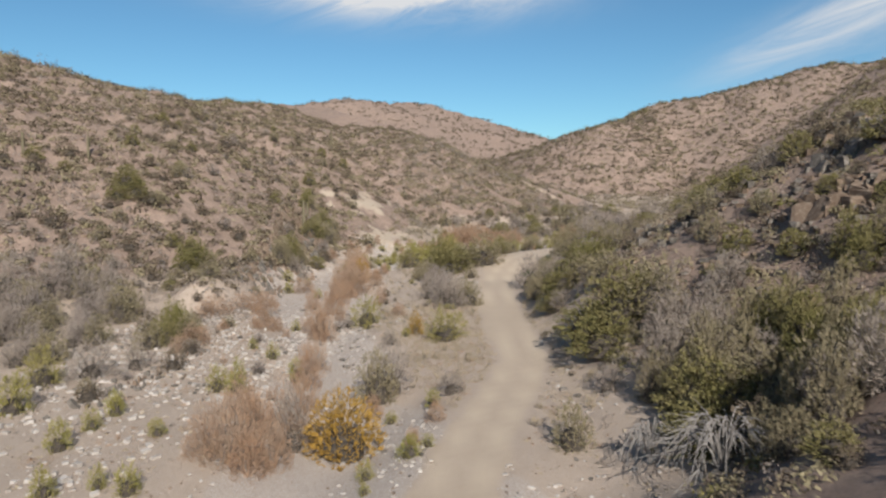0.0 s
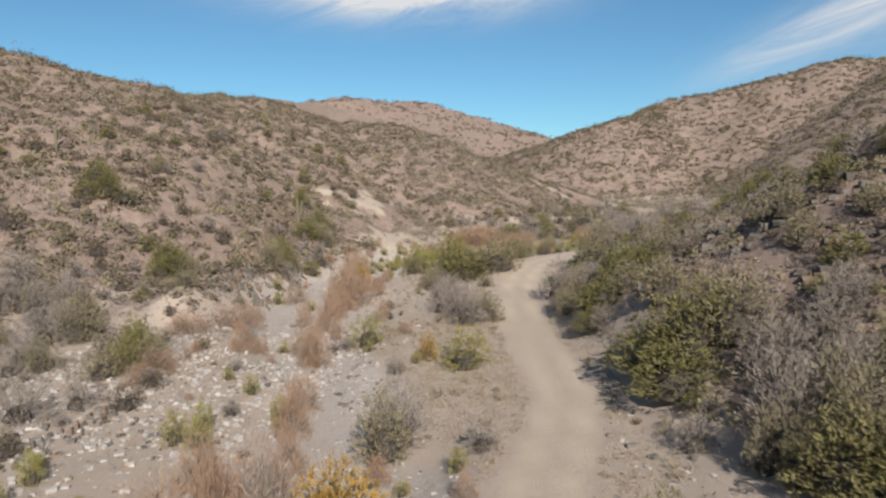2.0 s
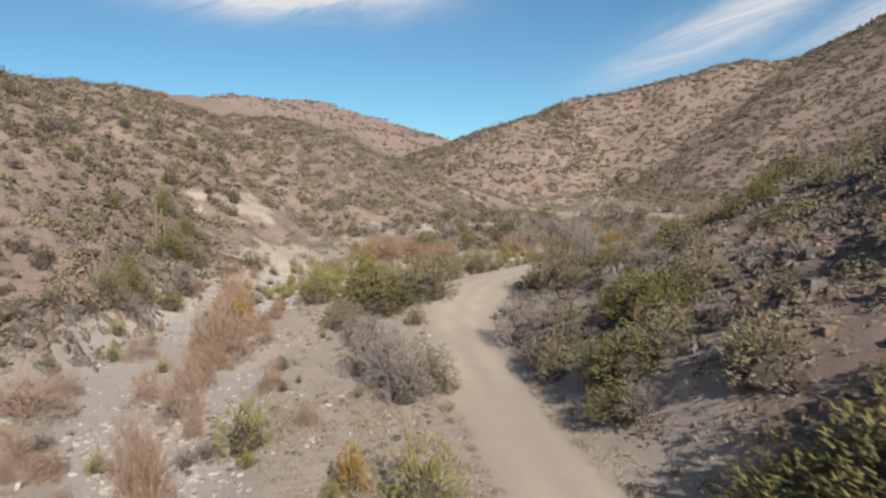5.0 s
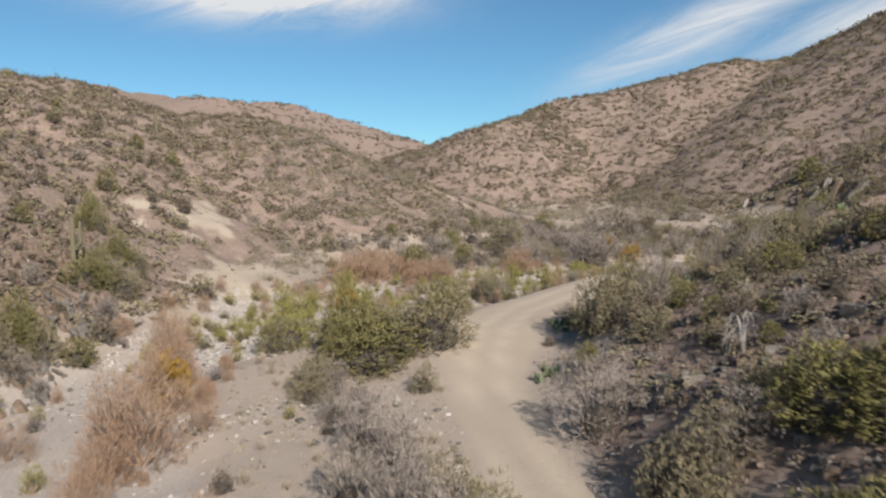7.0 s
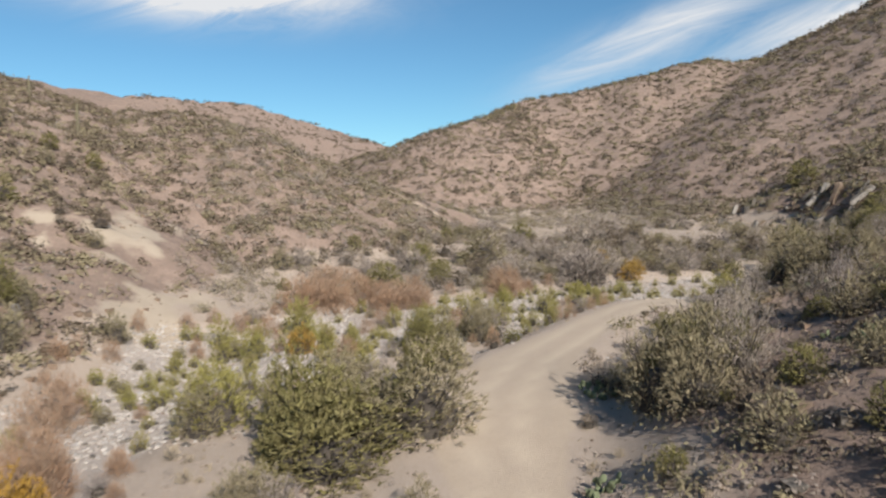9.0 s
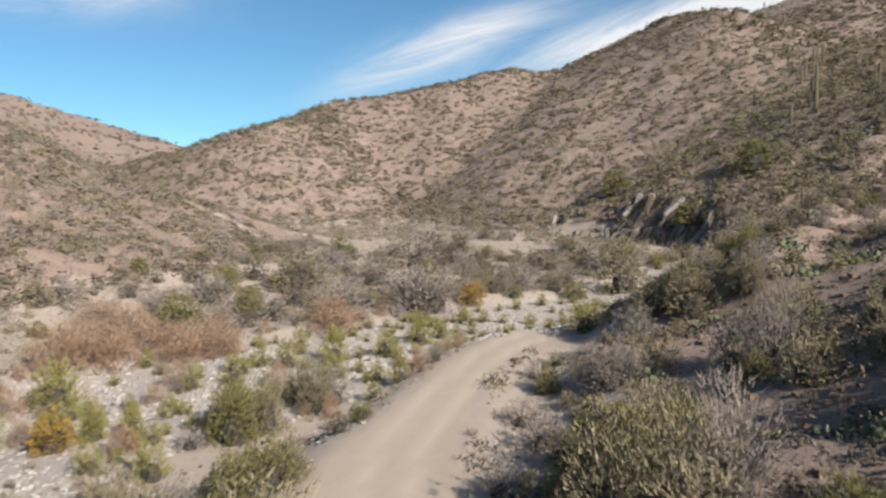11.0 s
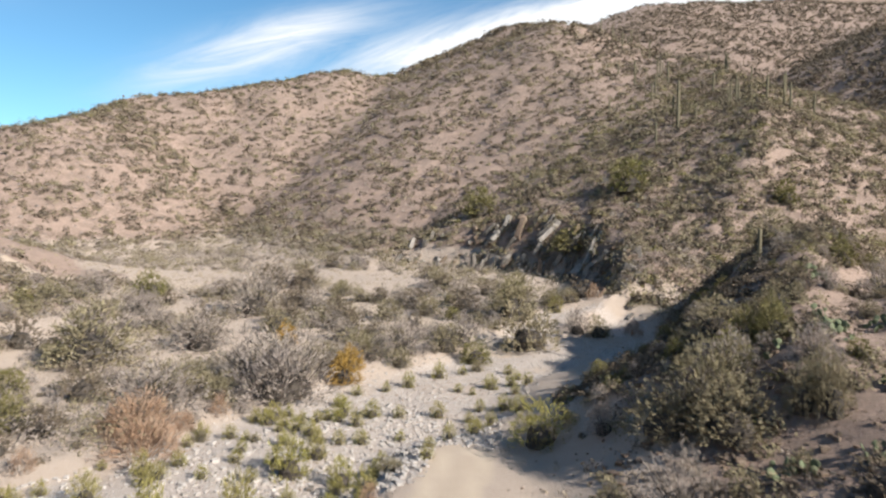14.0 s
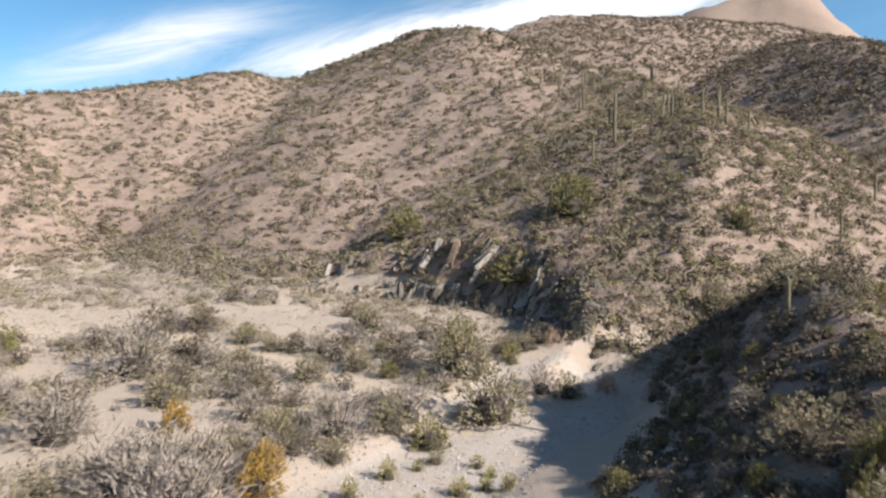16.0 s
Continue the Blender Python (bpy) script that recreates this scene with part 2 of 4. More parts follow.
# crests: x, y, height
LEFT_HILL = [(-170, -150, 40), (-112, 16, 27.5), (-84, 88, 31), (-70, 113, 32.3), (-56, 150, 32), (-47, 180, 34.2), (-48, 225, 38), (-47, 258, 41), (-16, 170, 27), (8, 164, 18), (20, 160, 12)]
RIGHT_HILL = [(16, 262, 22), (46, 228, 32.5), (80, 256, 44.5), (112, 250, 51.6), (126, 249, 55.4), (134, 248.5, 56.2), (148, 246, 54.8), (162, 248, 56), (178, 247, 63.5), (191, 244, 71), (176, 216, 71.5), (167, 197, 66.5)]
RIM = [(66, 110), (82, 110), (104, 115), (130, 126), (150, 148), (182, 200), (192, 260)]
EDGE = [(112, 84), (131, 103), (146, 116), (156, 135), (166, 160), (186, 204)]
DARK_RIDGE = [(150, 40, 28), (215, 92, 57), (300, 140, 82), (380, 190, 98)]
NEAR_SPUR = [(80, -150, 32), (50, 15, 25), (37, 45, 20), (29, 62, 13)]
# an added rise, never in view, that throws shade on the near right slope
SHADING_KNOB = [(19, 8, 13.5), (28, 0, 18), (50, 10, 24)]
BENCH = [(29, 62, 13), (36, 73, 12.4), (44, 78, 13.6)]
SPUR_END = [(35, 83.5, 11.4), (41, 87.3, 12.4), (51, 91, 13.2), (60, 94, 14.2), (73, 95.5, 14.2), (90, 97, 13)]
CUT_BANK = [(-20.5, 60, 5.4), (-19.5, 72, 6.6), (-19.3, 84, 7.8), (-20, 96, 9.0)]
FAR_HILL = [(-420, 520, 110), (-160, 560, 80), (-75, 560, 86), (-38, 555, 79.5), (30, 540, 67), (80, 520, 42), (140, 560, 60), (300, 640, 90)]
BACK_HILL = [(200, 420, 55), (320, 350, 103), (375, 280, 132), (430, 200, 126), (540, 120, 118), (560, -60, 110), (300, -260, 80)]
BUTTE = [(762, 330, 236), (802, 256, 240)]
GULLIES = [([(56, 168), (66, 190), (78, 212), (92, 236)], 1.0, 5.0), ([(72, 150), (86, 158), (106, 172), (140, 196)], 0.9, 5.5),
           ([(68, 108), (100, 118), (140, 135)], 0.3, 4.0), ([(-18, 105), (-40, 128), (-60, 130)], 1.5, 5.0)]
WASH = [(4, -40), (1, 0), (-2.8, 23.6), (-5, 34), (-6.2, 40), (-7.7, 47), (-9.8, 57), (-11.5, 65), (-11.7, 71), (-9.7, 78.5), (-8, 87), (-4, 96), (3, 100), (10, 102), (18, 101.5),
        (28, 105), (40, 106.5), (48, 106.5), (55, 108)]
TRACK = [(4, -60), (-2, 0), (-1, 14), (0.4, 23), (1.5, 28), (3.1, 33), (4.3, 38), (4.6, 42), (4.3, 47), (4.2, 54), (4.8, 62), (5.3, 68), (6.4, 73), (8.2, 77.5), (11.2, 82), (15, 86),
         (20.3, 90.8), (25.5, 94.5), (28, 96.5)]
BARE = [(-11, 119, 3.0, 6.5), (-12, 110, 2.6, 4.5), (-8, 104, 3.2, 3.4), (-8.5, 98, 2.6, 2.4), (-17.5, 108, 2.0, 2.4)]
COBBLES = [(-9, 82), (-2, 89), (5, 93), (12, 95), (20, 99), (28, 101)]
TRAIL = [(18, 158), (30, 152), (40, 148.8), (44.8, 143.8), (46.7, 139.7), (47.6, 135), (47.5, 128), (47.4, 120.6), (46.8, 114.4), (45.5, 109)]
TERRACE = [(16, 172), (32, 158), (45, 152), (55, 145.5), (59, 138)]
CLEARINGS = [(32.5, 121, 4.0, 2.6), (28, 122.5, 3.2, 2.2), (35.5, 137, 4.5, 3.0), (34.5, 128, 3.4, 2.0), (41, 113.5, 3.0, 1.2), (30.5, 80, 4.6, 3.6), (38.5, 83.3, 3.6, 2.2), (25.5, 79.5, 2.4, 2.6), (35, 77.5, 4, 3), (20, 133, 4, 2.5), (12, 141, 4, 3), (2, 128, 4, 3)]
CLIFF = [(60, 108), (65, 114), (70.5, 118), (74, 126), (73, 138), (67, 156)]


def hill_shapes(x, y, low):
    z = blend_max(low, hill(x, y, LEFT_HILL, 0.56, 17), 3)
    z = blend_max(z, hill(x, y, RIGHT_HILL, 0.58, 8), 5)
    # the broad face of the right-hand hill, which breaks off along its rim
    d, _, _ = along(x, y, RIM)
    face = 17.5 + 0.45 * (x - 84) + 0.15 * np.clip(y - 190, 0, 60)
    face = np.minimum(face, 75) - 0.60 * np.where(beyond(x, y, RIM), d, 0) - 0.5 * np.maximum(0, y - 250)
    d, _, _ = along(x, y, EDGE)
    face = face - 0.55 * np.where(beyond(x, y, EDGE), d, 0)
    z = blend_max(z, face, 6)
    z = blend_max(z, hill(x, y, NEAR_SPUR, 0.68, 8), 2.5)
    # the unseen rise, there only for its shadow
    z = blend_max(z, hill(x, y, SHADING_KNOB, 0.75, 4), 2.0)
    z = blend_max(z, hill(x, y, BENCH, 0.45, 6), 2.0)
    z = blend_max(z, hill(x, y, SPUR_END, 0.90, 2), 1.0)
    z = blend_max(z, hill(x, y, CUT_BANK, 1.25, 1.5), 1.0)
    z = blend_max(z, hill(x, y, FAR_HILL, 0.30, 20), 10)
    z = blend_max(z, hill(x, y, BACK_HILL, 0.50, 15), 8)
    z = blend_max(z, hill(x, y, DARK_RIDGE, 0.50, 10), 4)
    z = blend_max(z, hill(x, y, BUTTE, 0.95, 14), 5)
    # the wash has cut a cliff into the foot of the hill
    d, _, run = along(x, y, CLIFF)
    east = np.where(beyond(x, y, CLIFF), d, -d)
    wall = low + 0.3 + 1.5 * np.maximum(east, 0)
    near = (1 - step(d, 9, 16)) * step(run, 0, 11) * (1 - step(run, 44, 54))
    return z + (np.minimum(z, wall) - z) * near


def hill(x, y, line, slope, round_top):
    """A ridge that falls off at one slope on all sides of its crest line."""
    z = None
    for a, b in zip(line[:-1], line[1:]):
        d, top, _ = along(x, y, [a, b])
        one = top - slope * (np.sqrt(d * d + round_top * round_top) - round_top)
        z = one if z is None else np.maximum(z, one)
    return z


def valley(x, y):
    yy = np.minimum(y, 260)
    return 3 + 0.030 * (yy - 40) + 0.030 * np.clip(x, -80, 120) + 0.02 * np.clip(yy - 115, 0, 120)


def land(x, y):
    """Height of the ground and the shares of valley floor, gravel, bare clay and track."""
    x, y = np.asarray(x, float), np.asarray(y, float)
    low = valley(x, y)
    z = hill_shapes(x, y, low)
    over = z - low
    slopes = step(over, 0.5, 4.0)
    # gullies down the slopes
    for line, deep, wide in GULLIES:
        d, _, _ = along(x, y, line)
        z = z - deep * np.exp(-((d / wide) ** 2)) * step(over, 1, 6)
    z = z + slopes * (rough_noise(x, y, 26, 3) * (3.0 - 1.3 * step(x, 55, 75)) + rough_noise(x + 50, y, 7, 3) * (1.5 - 0.5 * step(x, 55, 75)))
    z = z + (0.25 + 0.75 * slopes) * rough_noise(x, y + 90, 2.4, 2) * 0.5
    z = z + rough_noise(x, y, 14, 2) * 0.5 * (1 - slopes)
    far = step(np.hypot(x - 20, y - 90), 260, 600)
    z = z + far * rough_noise(x, y, 90, 4) * 22
    # the dry wash, with low cut banks
    wob = rough_noise(x, y, 9, 3) * 2.2
    dw, _, rw = along(x, y, WASH)
    wide = 3.0 + 0.6 * (1 - step(rw, 78, 92)) + 2.6 * step(rw, 138, 152) - 1.5 * step(rw, 175, 185) + 0.8 * np.sin(rw * 0.13)
    bed = 1 - step(dw + wob, wide, wide + 2.2)
    z = z - 0.6 * bed * (1 - 0.85 * step(over, 3, 8))
    # the vehicle track: level across, two ruts
    dr, _, rt = along(x, y, TRACK)
    shoulder = 1.5 * np.exp(-(((rt - 139) / 7) ** 2))
    dr2 = dr + rough_noise(x, y, 3, 2) * 0.35
    path = 1 - step(dr2 - shoulder, 1.05, 1.75)
    flat = low + 0.15 + 0.85 * step(y, 66, 80) * step(24 - x, -6, 2) + rough_noise(x, y, 22, 2) * 0.4
    z = z + (flat - z) * (1 - step(dr - shoulder, 1.6, 5.0)) * 0.92
    z = z - 0.10 * np.exp(-(((dr - 0.78) / 0.28) ** 2)) * path
    # an older trail over the flat, and open sandy ground beside it
    dt, _, _ = along(x, y, TRAIL)
    trail = 1 - step(dt + rough_noise(x, y, 4, 2) * 0.8, 1.0, 1.9)
    z = z - 0.12 * trail
    dt, _, _ = along(x, y, TERRACE)
    bare = np.maximum(trail, 1 - step(dt + rough_noise(x, y, 9, 3) * 5, 3.5, 6.5))
    for cx, cy, rx, ry in CLEARINGS:
        bare = np.maximum(bare, np.exp(-(((x - cx) / rx) ** 2 + ((y - cy) / ry) ** 2)) * (1 + rough_noise(x, y, 4, 3)))
    dc, _, _ = along(x, y, COBBLES)
    field = (1 - step(dc + wob, 3.6, 5.4)) * (0.8 + rough_noise(x, y, 4, 3) * 0.9)
    # bare clay banks
    clay = np.zeros(z.shape)
    for cx, cy, rx, ry in BARE:
        clay = np.maximum(clay, np.exp(-(((x - cx) / rx) ** 2 + ((y - cy) / ry) ** 2)))
    shares = {
        "valley": 1 - step(over + rough_noise(x, y, 8, 3) * 1.6, 0.8, 3.2),
        "gravel": np.clip(np.maximum(bed * (0.75 + rough_noise(x, y, 5, 3) * 0.9), field), 0, 1) * (1 - path) * (1 - step(over, 0.8, 2.5)),
        "track": np.maximum(path, 0.75 * trail), "open": bare, "clay": np.clip(clay * (1.0 + 2.4 * rough_noise(x, y, 3, 3)), 0, 1) * (1 - path),
        "ruts": np.exp(-(((dr - 0.78) / 0.30) ** 2)) * path}
    return z, shares


def ground_at(x, y):
    return float(land(np.array([x]), np.array([y]))[0][0])


def spaced(lo, hi, fine, start, end, grow):
    mid = list(np.arange(lo, hi + fine / 2, fine))
    low, high, s = [], [], fine
    v = lo
    while v > start:
        s *= grow
        v -= s
        low.append(v)
    v, s = hi, fine
    while v < end:
        s *= grow
        v += s
        high.append(v)
    return np.array(low[::-1] + mid + high)


def mesh_of(name, verts, faces, mat, smooth=False):
    """One mesh from arrays of vertices and of equal-sided faces."""
    verts, faces = np.asarray(verts, np.float32), np.asarray(faces, np.int32)
    me = bpy.data.meshes.new(name)
    n, k = faces.shape
    me.vertices.add(len(verts))
    me.vertices.foreach_set("co", verts.ravel())
    me.loops.add(n * k)
    me.loops.foreach_set("vertex_index", faces.ravel())
    me.polygons.add(n)
    me.polygons.foreach_set("loop_start", np.arange(0, n * k, k, dtype=np.int32))
    me.polygons.foreach_set("use_smooth", np.full(n, smooth, bool))
    me.update(calc_edges=True)
    me.materials.append(mat)
    return me


def build_ground():
    gx = spaced(-45, 80, 0.8, -2600, 2600, 1.04)
    gy = spaced(12, 132, 0.8, -2200, 3200, 1.035)
    xx, yy = np.meshgrid(gx, gy, indexing="ij")
    z, shares = land(xx.ravel(), yy.ravel())
    nx, ny = len(gx), len(gy)
    idx = np.arange(nx * ny).reshape(nx, ny)
    faces = np.stack([idx[:-1, :-1], idx[1:, :-1], idx[1:, 1:], idx[:-1, 1:]], -1).reshape(-1, 4)
    me = mesh_of("ground", np.stack([xx.ravel(), yy.ravel(), z], -1), faces, SOIL, True)
    for key, v in shares.items():
        at = me.attributes.new(key, "FLOAT", "POINT")
        at.data.foreach_set("value", v.astype(np.float32))
    tagged(new("ground", me), "stony desert ground with tan hills and a dry wash", "ground", kind="structure")


build_ground()


# ---- plants ----
def part(name, me, parent, label=""):
    ob = new(name, me)
    ob.parent = parent
    return tagged(ob, label)


def thing(name, label, category, group=""):
    return tagged(new(name), label, category, group)


def leaves(rng, centres, size, out, up=0.3, long=1.6):
    """Little pointed leaves at the centres, tilted at random, some more outward."""
    n = len(centres)
    nrm = rng.normal(size=(n, 3)) + out * 0.9 + np.array([0, 0, up])
    nrm /= np.linalg.norm(nrm, axis=1, keepdims=True)
    tan = np.cross(nrm, rng.normal(size=(n, 3)))
    tan /= np.linalg.norm(tan, axis=1, keepdims=True) + 1e-9
    bit = np.cross(nrm, tan)
    s = size * rng.uniform(0.6, 1.35, (n, 1))
    v = np.stack([centres - tan * s * long * 0.5 - bit * s * 0.36, centres - tan * s * long * 0.5 + bit * s * 0.36, centres + tan * s * long * 0.6], 1)
    return v.reshape(-1, 3), np.arange(3 * n).reshape(n, 3)


def twigs(rng, feet, tips, thick):
    """Fine twigs, each one long thin sliver."""
    n = len(feet)
    side = np.cross(tips - feet, rng.normal(size=(n, 3)))
    side /= np.linalg.norm(side, axis=1, keepdims=True) + 1e-9
    v = np.stack([feet - side * thick, feet + side * thick, tips], 1)
    return v.reshape(-1, 3), np.arange(3 * n).reshape(n, 3)


def sprigs(rng, feet, tips, thick):
    """Thin three-sided twigs from feet to tips."""
    n = len(feet)
    ax = tips - feet
    ax /= np.linalg.norm(ax, axis=1, keepdims=True) + 1e-9
    a = np.cross(ax, rng.normal(size=(n, 3)))
    a /= np.linalg.norm(a, axis=1, keepdims=True) + 1e-9
    b = np.cross(ax, a)
    v = []
    for k in range(3):
        c, s = math.cos(2.094 * k), math.sin(2.094 * k)
        v.append(feet + (a * c + b * s) * thick)
    for k in range(3):
        c, s = math.cos(2.094 * k), math.sin(2.094 * k)
        v.append(tips + (a * c + b * s) * thick * 0.35)
    v = np.stack(v, 1).reshape(-1, 3)
    base = np.arange(n)[:, None] * 6
    f = np.concatenate([base + q for q in ([[0, 1, 4, 3]], [[1, 2, 5, 4]], [[2, 0, 3, 5]])])
    return v, f


def lumps(rng, lobes):
    """Bumps and hollows of a crown, as a function of the way out from its middle."""
    way = rng.normal(size=(lobes, 3))
    way[:, 2] = np.abs(way[:, 2]) * 0.8
    way /= np.linalg.norm(way, axis=1, keepdims=True)
    size = rng.uniform(0.06, 0.24, lobes)
    return lambda d: 0.80 + (np.exp(-((1 - d @ way.T) / 0.09)) * size).max(-1)[:, None]


def dome(rng, n, bulge):
    """Points through the outer half of an uneven dome one unit wide and high, and the way out at each."""
    d = rng.normal(size=(n, 3))
    d[:, 2] = np.abs(d[:, 2] + 0.12)
    d /= np.linalg.norm(d, axis=1, keepdims=True)
    r = 0.52 + 0.50 * rng.uniform(0, 1, (n, 1)) ** 0.8
    return d * r * bulge(d) * np.array([0.5, 0.5, 0.95]), d


def shade_core(bulge, share):
    """A mound added well below a crown's leaves, to pass for the shade inside."""
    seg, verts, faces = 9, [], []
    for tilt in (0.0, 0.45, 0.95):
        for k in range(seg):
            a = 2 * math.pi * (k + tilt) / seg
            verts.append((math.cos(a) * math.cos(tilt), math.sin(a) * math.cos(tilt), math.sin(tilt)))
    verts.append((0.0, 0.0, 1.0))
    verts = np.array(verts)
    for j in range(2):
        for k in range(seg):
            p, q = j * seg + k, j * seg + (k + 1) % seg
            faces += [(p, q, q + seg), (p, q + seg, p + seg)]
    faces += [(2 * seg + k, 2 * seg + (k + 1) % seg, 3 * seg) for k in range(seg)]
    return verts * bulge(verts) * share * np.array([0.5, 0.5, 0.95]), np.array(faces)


def stems(rng, n, spread, tall, thick):
    feet = np.stack([rng.normal(0, 0.03, n), rng.normal(0, 0.03, n), np.full(n, -0.06)], -1)
    a = rng.uniform(0, 2 * np.pi, n)
    r = spread * np.sqrt(rng.uniform(0.05, 1, n))
    mid = np.stack([np.cos(a) * r * 0.5, np.sin(a) * r * 0.5, rng.uniform(0.3, 0.5, n) * tall], -1)
    tip = np.stack([np.cos(a) * r, np.sin(a) * r, rng.uniform(0.65, 1.0, n) * tall], -1)
    v1, f1 = sprigs(rng, feet, mid, thick)
    v2, f2 = sprigs(rng, mid - (mid - feet) * 0.05, tip, thick * 0.6)
    return np.concatenate([v1, v2]), np.concatenate([f1, f2 + len(v1)])


# kind: (leaves, lobes, leaf length, leaf width, upright, shade core size, stems, stem spread)
HABIT = {
    "creosote": (1400, 12, 0.046, 0.26, 0.8, 0.58, 16, 0.36),
    "olive": (1300, 12, 0.044, 0.24, 0.8, 0.56, 16, 0.36),
    "broom": (800, 8, 0.058, 0.17, 1.3, 0.55, 10, 0.28),
    "grey": (1150, 12, 0.056, 0.12, 0.9, 0.45, 18, 0.40),
    "rust": (1000, 10, 0.075, 0.075, 1.7, 0.0, 14, 0.38),
    "golden": (1900, 12, 0.036, 0.32, 0.7, 0.58, 18, 0.36),
    "straw": (260, 7, 0.120, 0.09, 2.0, 0.0, 8, 0.36),
    "scrub": (600, 9, 0.052, 0.26, 0.7, 0.58, 12, 0.36),
}
WORDS = {
    "creosote": ("creosote_bush", "dark olive-green creosote bush on sandy ground"),
    "olive": ("desert_shrub", "dusty olive-grey desert shrub with fine leaves"),
    "broom": ("desert_broom", "small upright yellow-green desert broom in the gravel"),
    "grey": ("bursage_shrub", "leafless purple-grey twiggy shrub on dry ground"),
    "rust": ("dry_willow_shrub", "wispy rust-brown dried shrub beside the wash"),
    "golden": ("golden_shrub", "bright golden-orange autumn shrub beside the wash"),
    "straw": ("grass_tuft", "tuft of dry straw-coloured bunch grass"),
    "scrub": ("hill_scrub_bush", "low brown-green scrub bush on the stony slope"),
}


def plant_meshes(kind, seed, fine):
    """Crown and branches of a shrub one unit wide and high; a fine one has twice the leaves."""
    rng = np.random.RandomState(seed)
    n, lobes, long, slim, upright, core, ns, spread = HABIT[kind]
    if fine:
        n, lobes, long = int(n * 1.9), int(lobes * 1.4), long * 0.70
    bulge = lumps(rng, lobes)
    # tufts of five leaves or twigs, fanning up and out
    k = n // 5
    p, d = dome(rng, k, bulge)
    way = d * 0.8 + np.array([0, 0, 0.55 * upright]) + p * np.array([0.8, 0.8, 0.0])
    way = np.repeat(way, 5, 0) + rng.normal(0, 0.55, (k * 5, 3))
    way /= np.linalg.norm(way, axis=1, keepdims=True)
    at = np.repeat(p, 5, 0) + rng.normal(0, long * 0.55, (k * 5, 3))
    reach = long * rng.uniform(0.6, 1.4, (k * 5, 1))
    v, f = twigs(rng, at - way * reach * 0.8, at + way * reach, long * slim)
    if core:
        cv, cf = shade_core(bulge, core)
    v = v.copy()
    v[:, 2] = np.maximum(v[:, 2], 0.0) / max(np.percentile(v[:, 2], 99), 0.1)
    v[:, :2] /= max(np.ptp(v[:, 0]), np.ptp(v[:, 1])) * 0.94
    crown = mesh_of("crown", v, f, LEAF[kind])
    sv, sf = stems(rng, ns, spread, 0.72, 0.011)
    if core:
        # the core joins the branches in their dark colour: shade painted between the leaves
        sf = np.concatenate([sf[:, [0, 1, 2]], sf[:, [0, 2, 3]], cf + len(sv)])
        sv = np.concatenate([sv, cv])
    return crown, mesh_of("branchwork", sv, sf, BARK_AND_SHADE if kind != "rust" else LEAF["rust"])


MODELS = {}


def copy_plant(ob, m):
    made = copy_thing(ob, Matrix())
    made.matrix_basis = m
    return made


def plant(kind, x, y, wide, tall, turn, variant, group="", fine=False):
    """One shrub on the ground; alike shrubs share their meshes."""
    m = Matrix.Translation((x, y, ground_at(x, y) - 0.04 * tall)) @ Matrix.Rotation(turn, 4, "Z") @ Matrix.Diagonal((wide, wide, tall, 1))
    key = (kind, variant, fine)
    if key in MODELS:
        return copy_plant(MODELS[key], m)
    name, label = WORDS[kind]
    ob = thing(name, label, "shrub" if kind != "straw" else "grass", group or name.replace("_", " ") + " plants")
    crown, stem = plant_meshes(kind, variant * 31 + len(kind) * 7, fine)
    tagged(part("crown", crown, ob), kind="stuff")
    tagged(part("branchwork", stem, ob), kind="stuff")
    ob.matrix_basis = m
    MODELS[key] = ob
    return ob


# shrubs that stand out: x, y, width, height
CREOSOTE_A = [(9.1, 37.6, 6.8, 3.2), (8.4, 49.4, 4.8, 2.1), (11.6, 53.1, 5, 2.0), (14.2, 27, 3.2, 2.5), (17.7, 29.8, 2.8, 2.5), (10.3, 25.2, 5.9, 2.5), (-18.3, 48, 3.3, 2.3), (2.2, 75.4, 7.8, 3.6), (8.9, 82.6, 5.9, 2.6), (-24.1, 69, 5.2, 2.9), (-32.7, 75.4, 5.9, 2.6), (-15.9, 89.4, 5.2, 2.5), (12.9, 21.3, 2.9, 2.4), (14.2, 23.2, 2.6, 2.4), (13, 25, 2.5, 2.1), (11.9, 21.8, 2.3, 1.8), (13.4, 29.3, 2.6, 2), (-17.2, 45.8, 3, 2.9), (0.5, 75.4, 5.1, 3.9), (7.8, 89.8, 3.3, 2.6), (14.3, 74.2, 3.8, 2.5), (-18.7, 97.9, 2.9, 2.9), (-15.5, 94.2, 3.6, 2.1), (-16.2, 77, 3.3, 2.6)]
CREOSOTE_B = [(6.1, 81.5, 3.6, 2.2), (16.2, 88.4, 1.9, 2), (42.2, 109.3, 2.6, 1.7), (79.6, 143.9, 5.6, 3.7), (85.6, 124, 5.9, 4.1), (75.7, 125.2, 5.9, 3.1), (90.2, 106.7, 3.2, 2.6), (33.3, 87.5, 2.5, 2), (36.3, 87.2, 2.9, 2.2)]
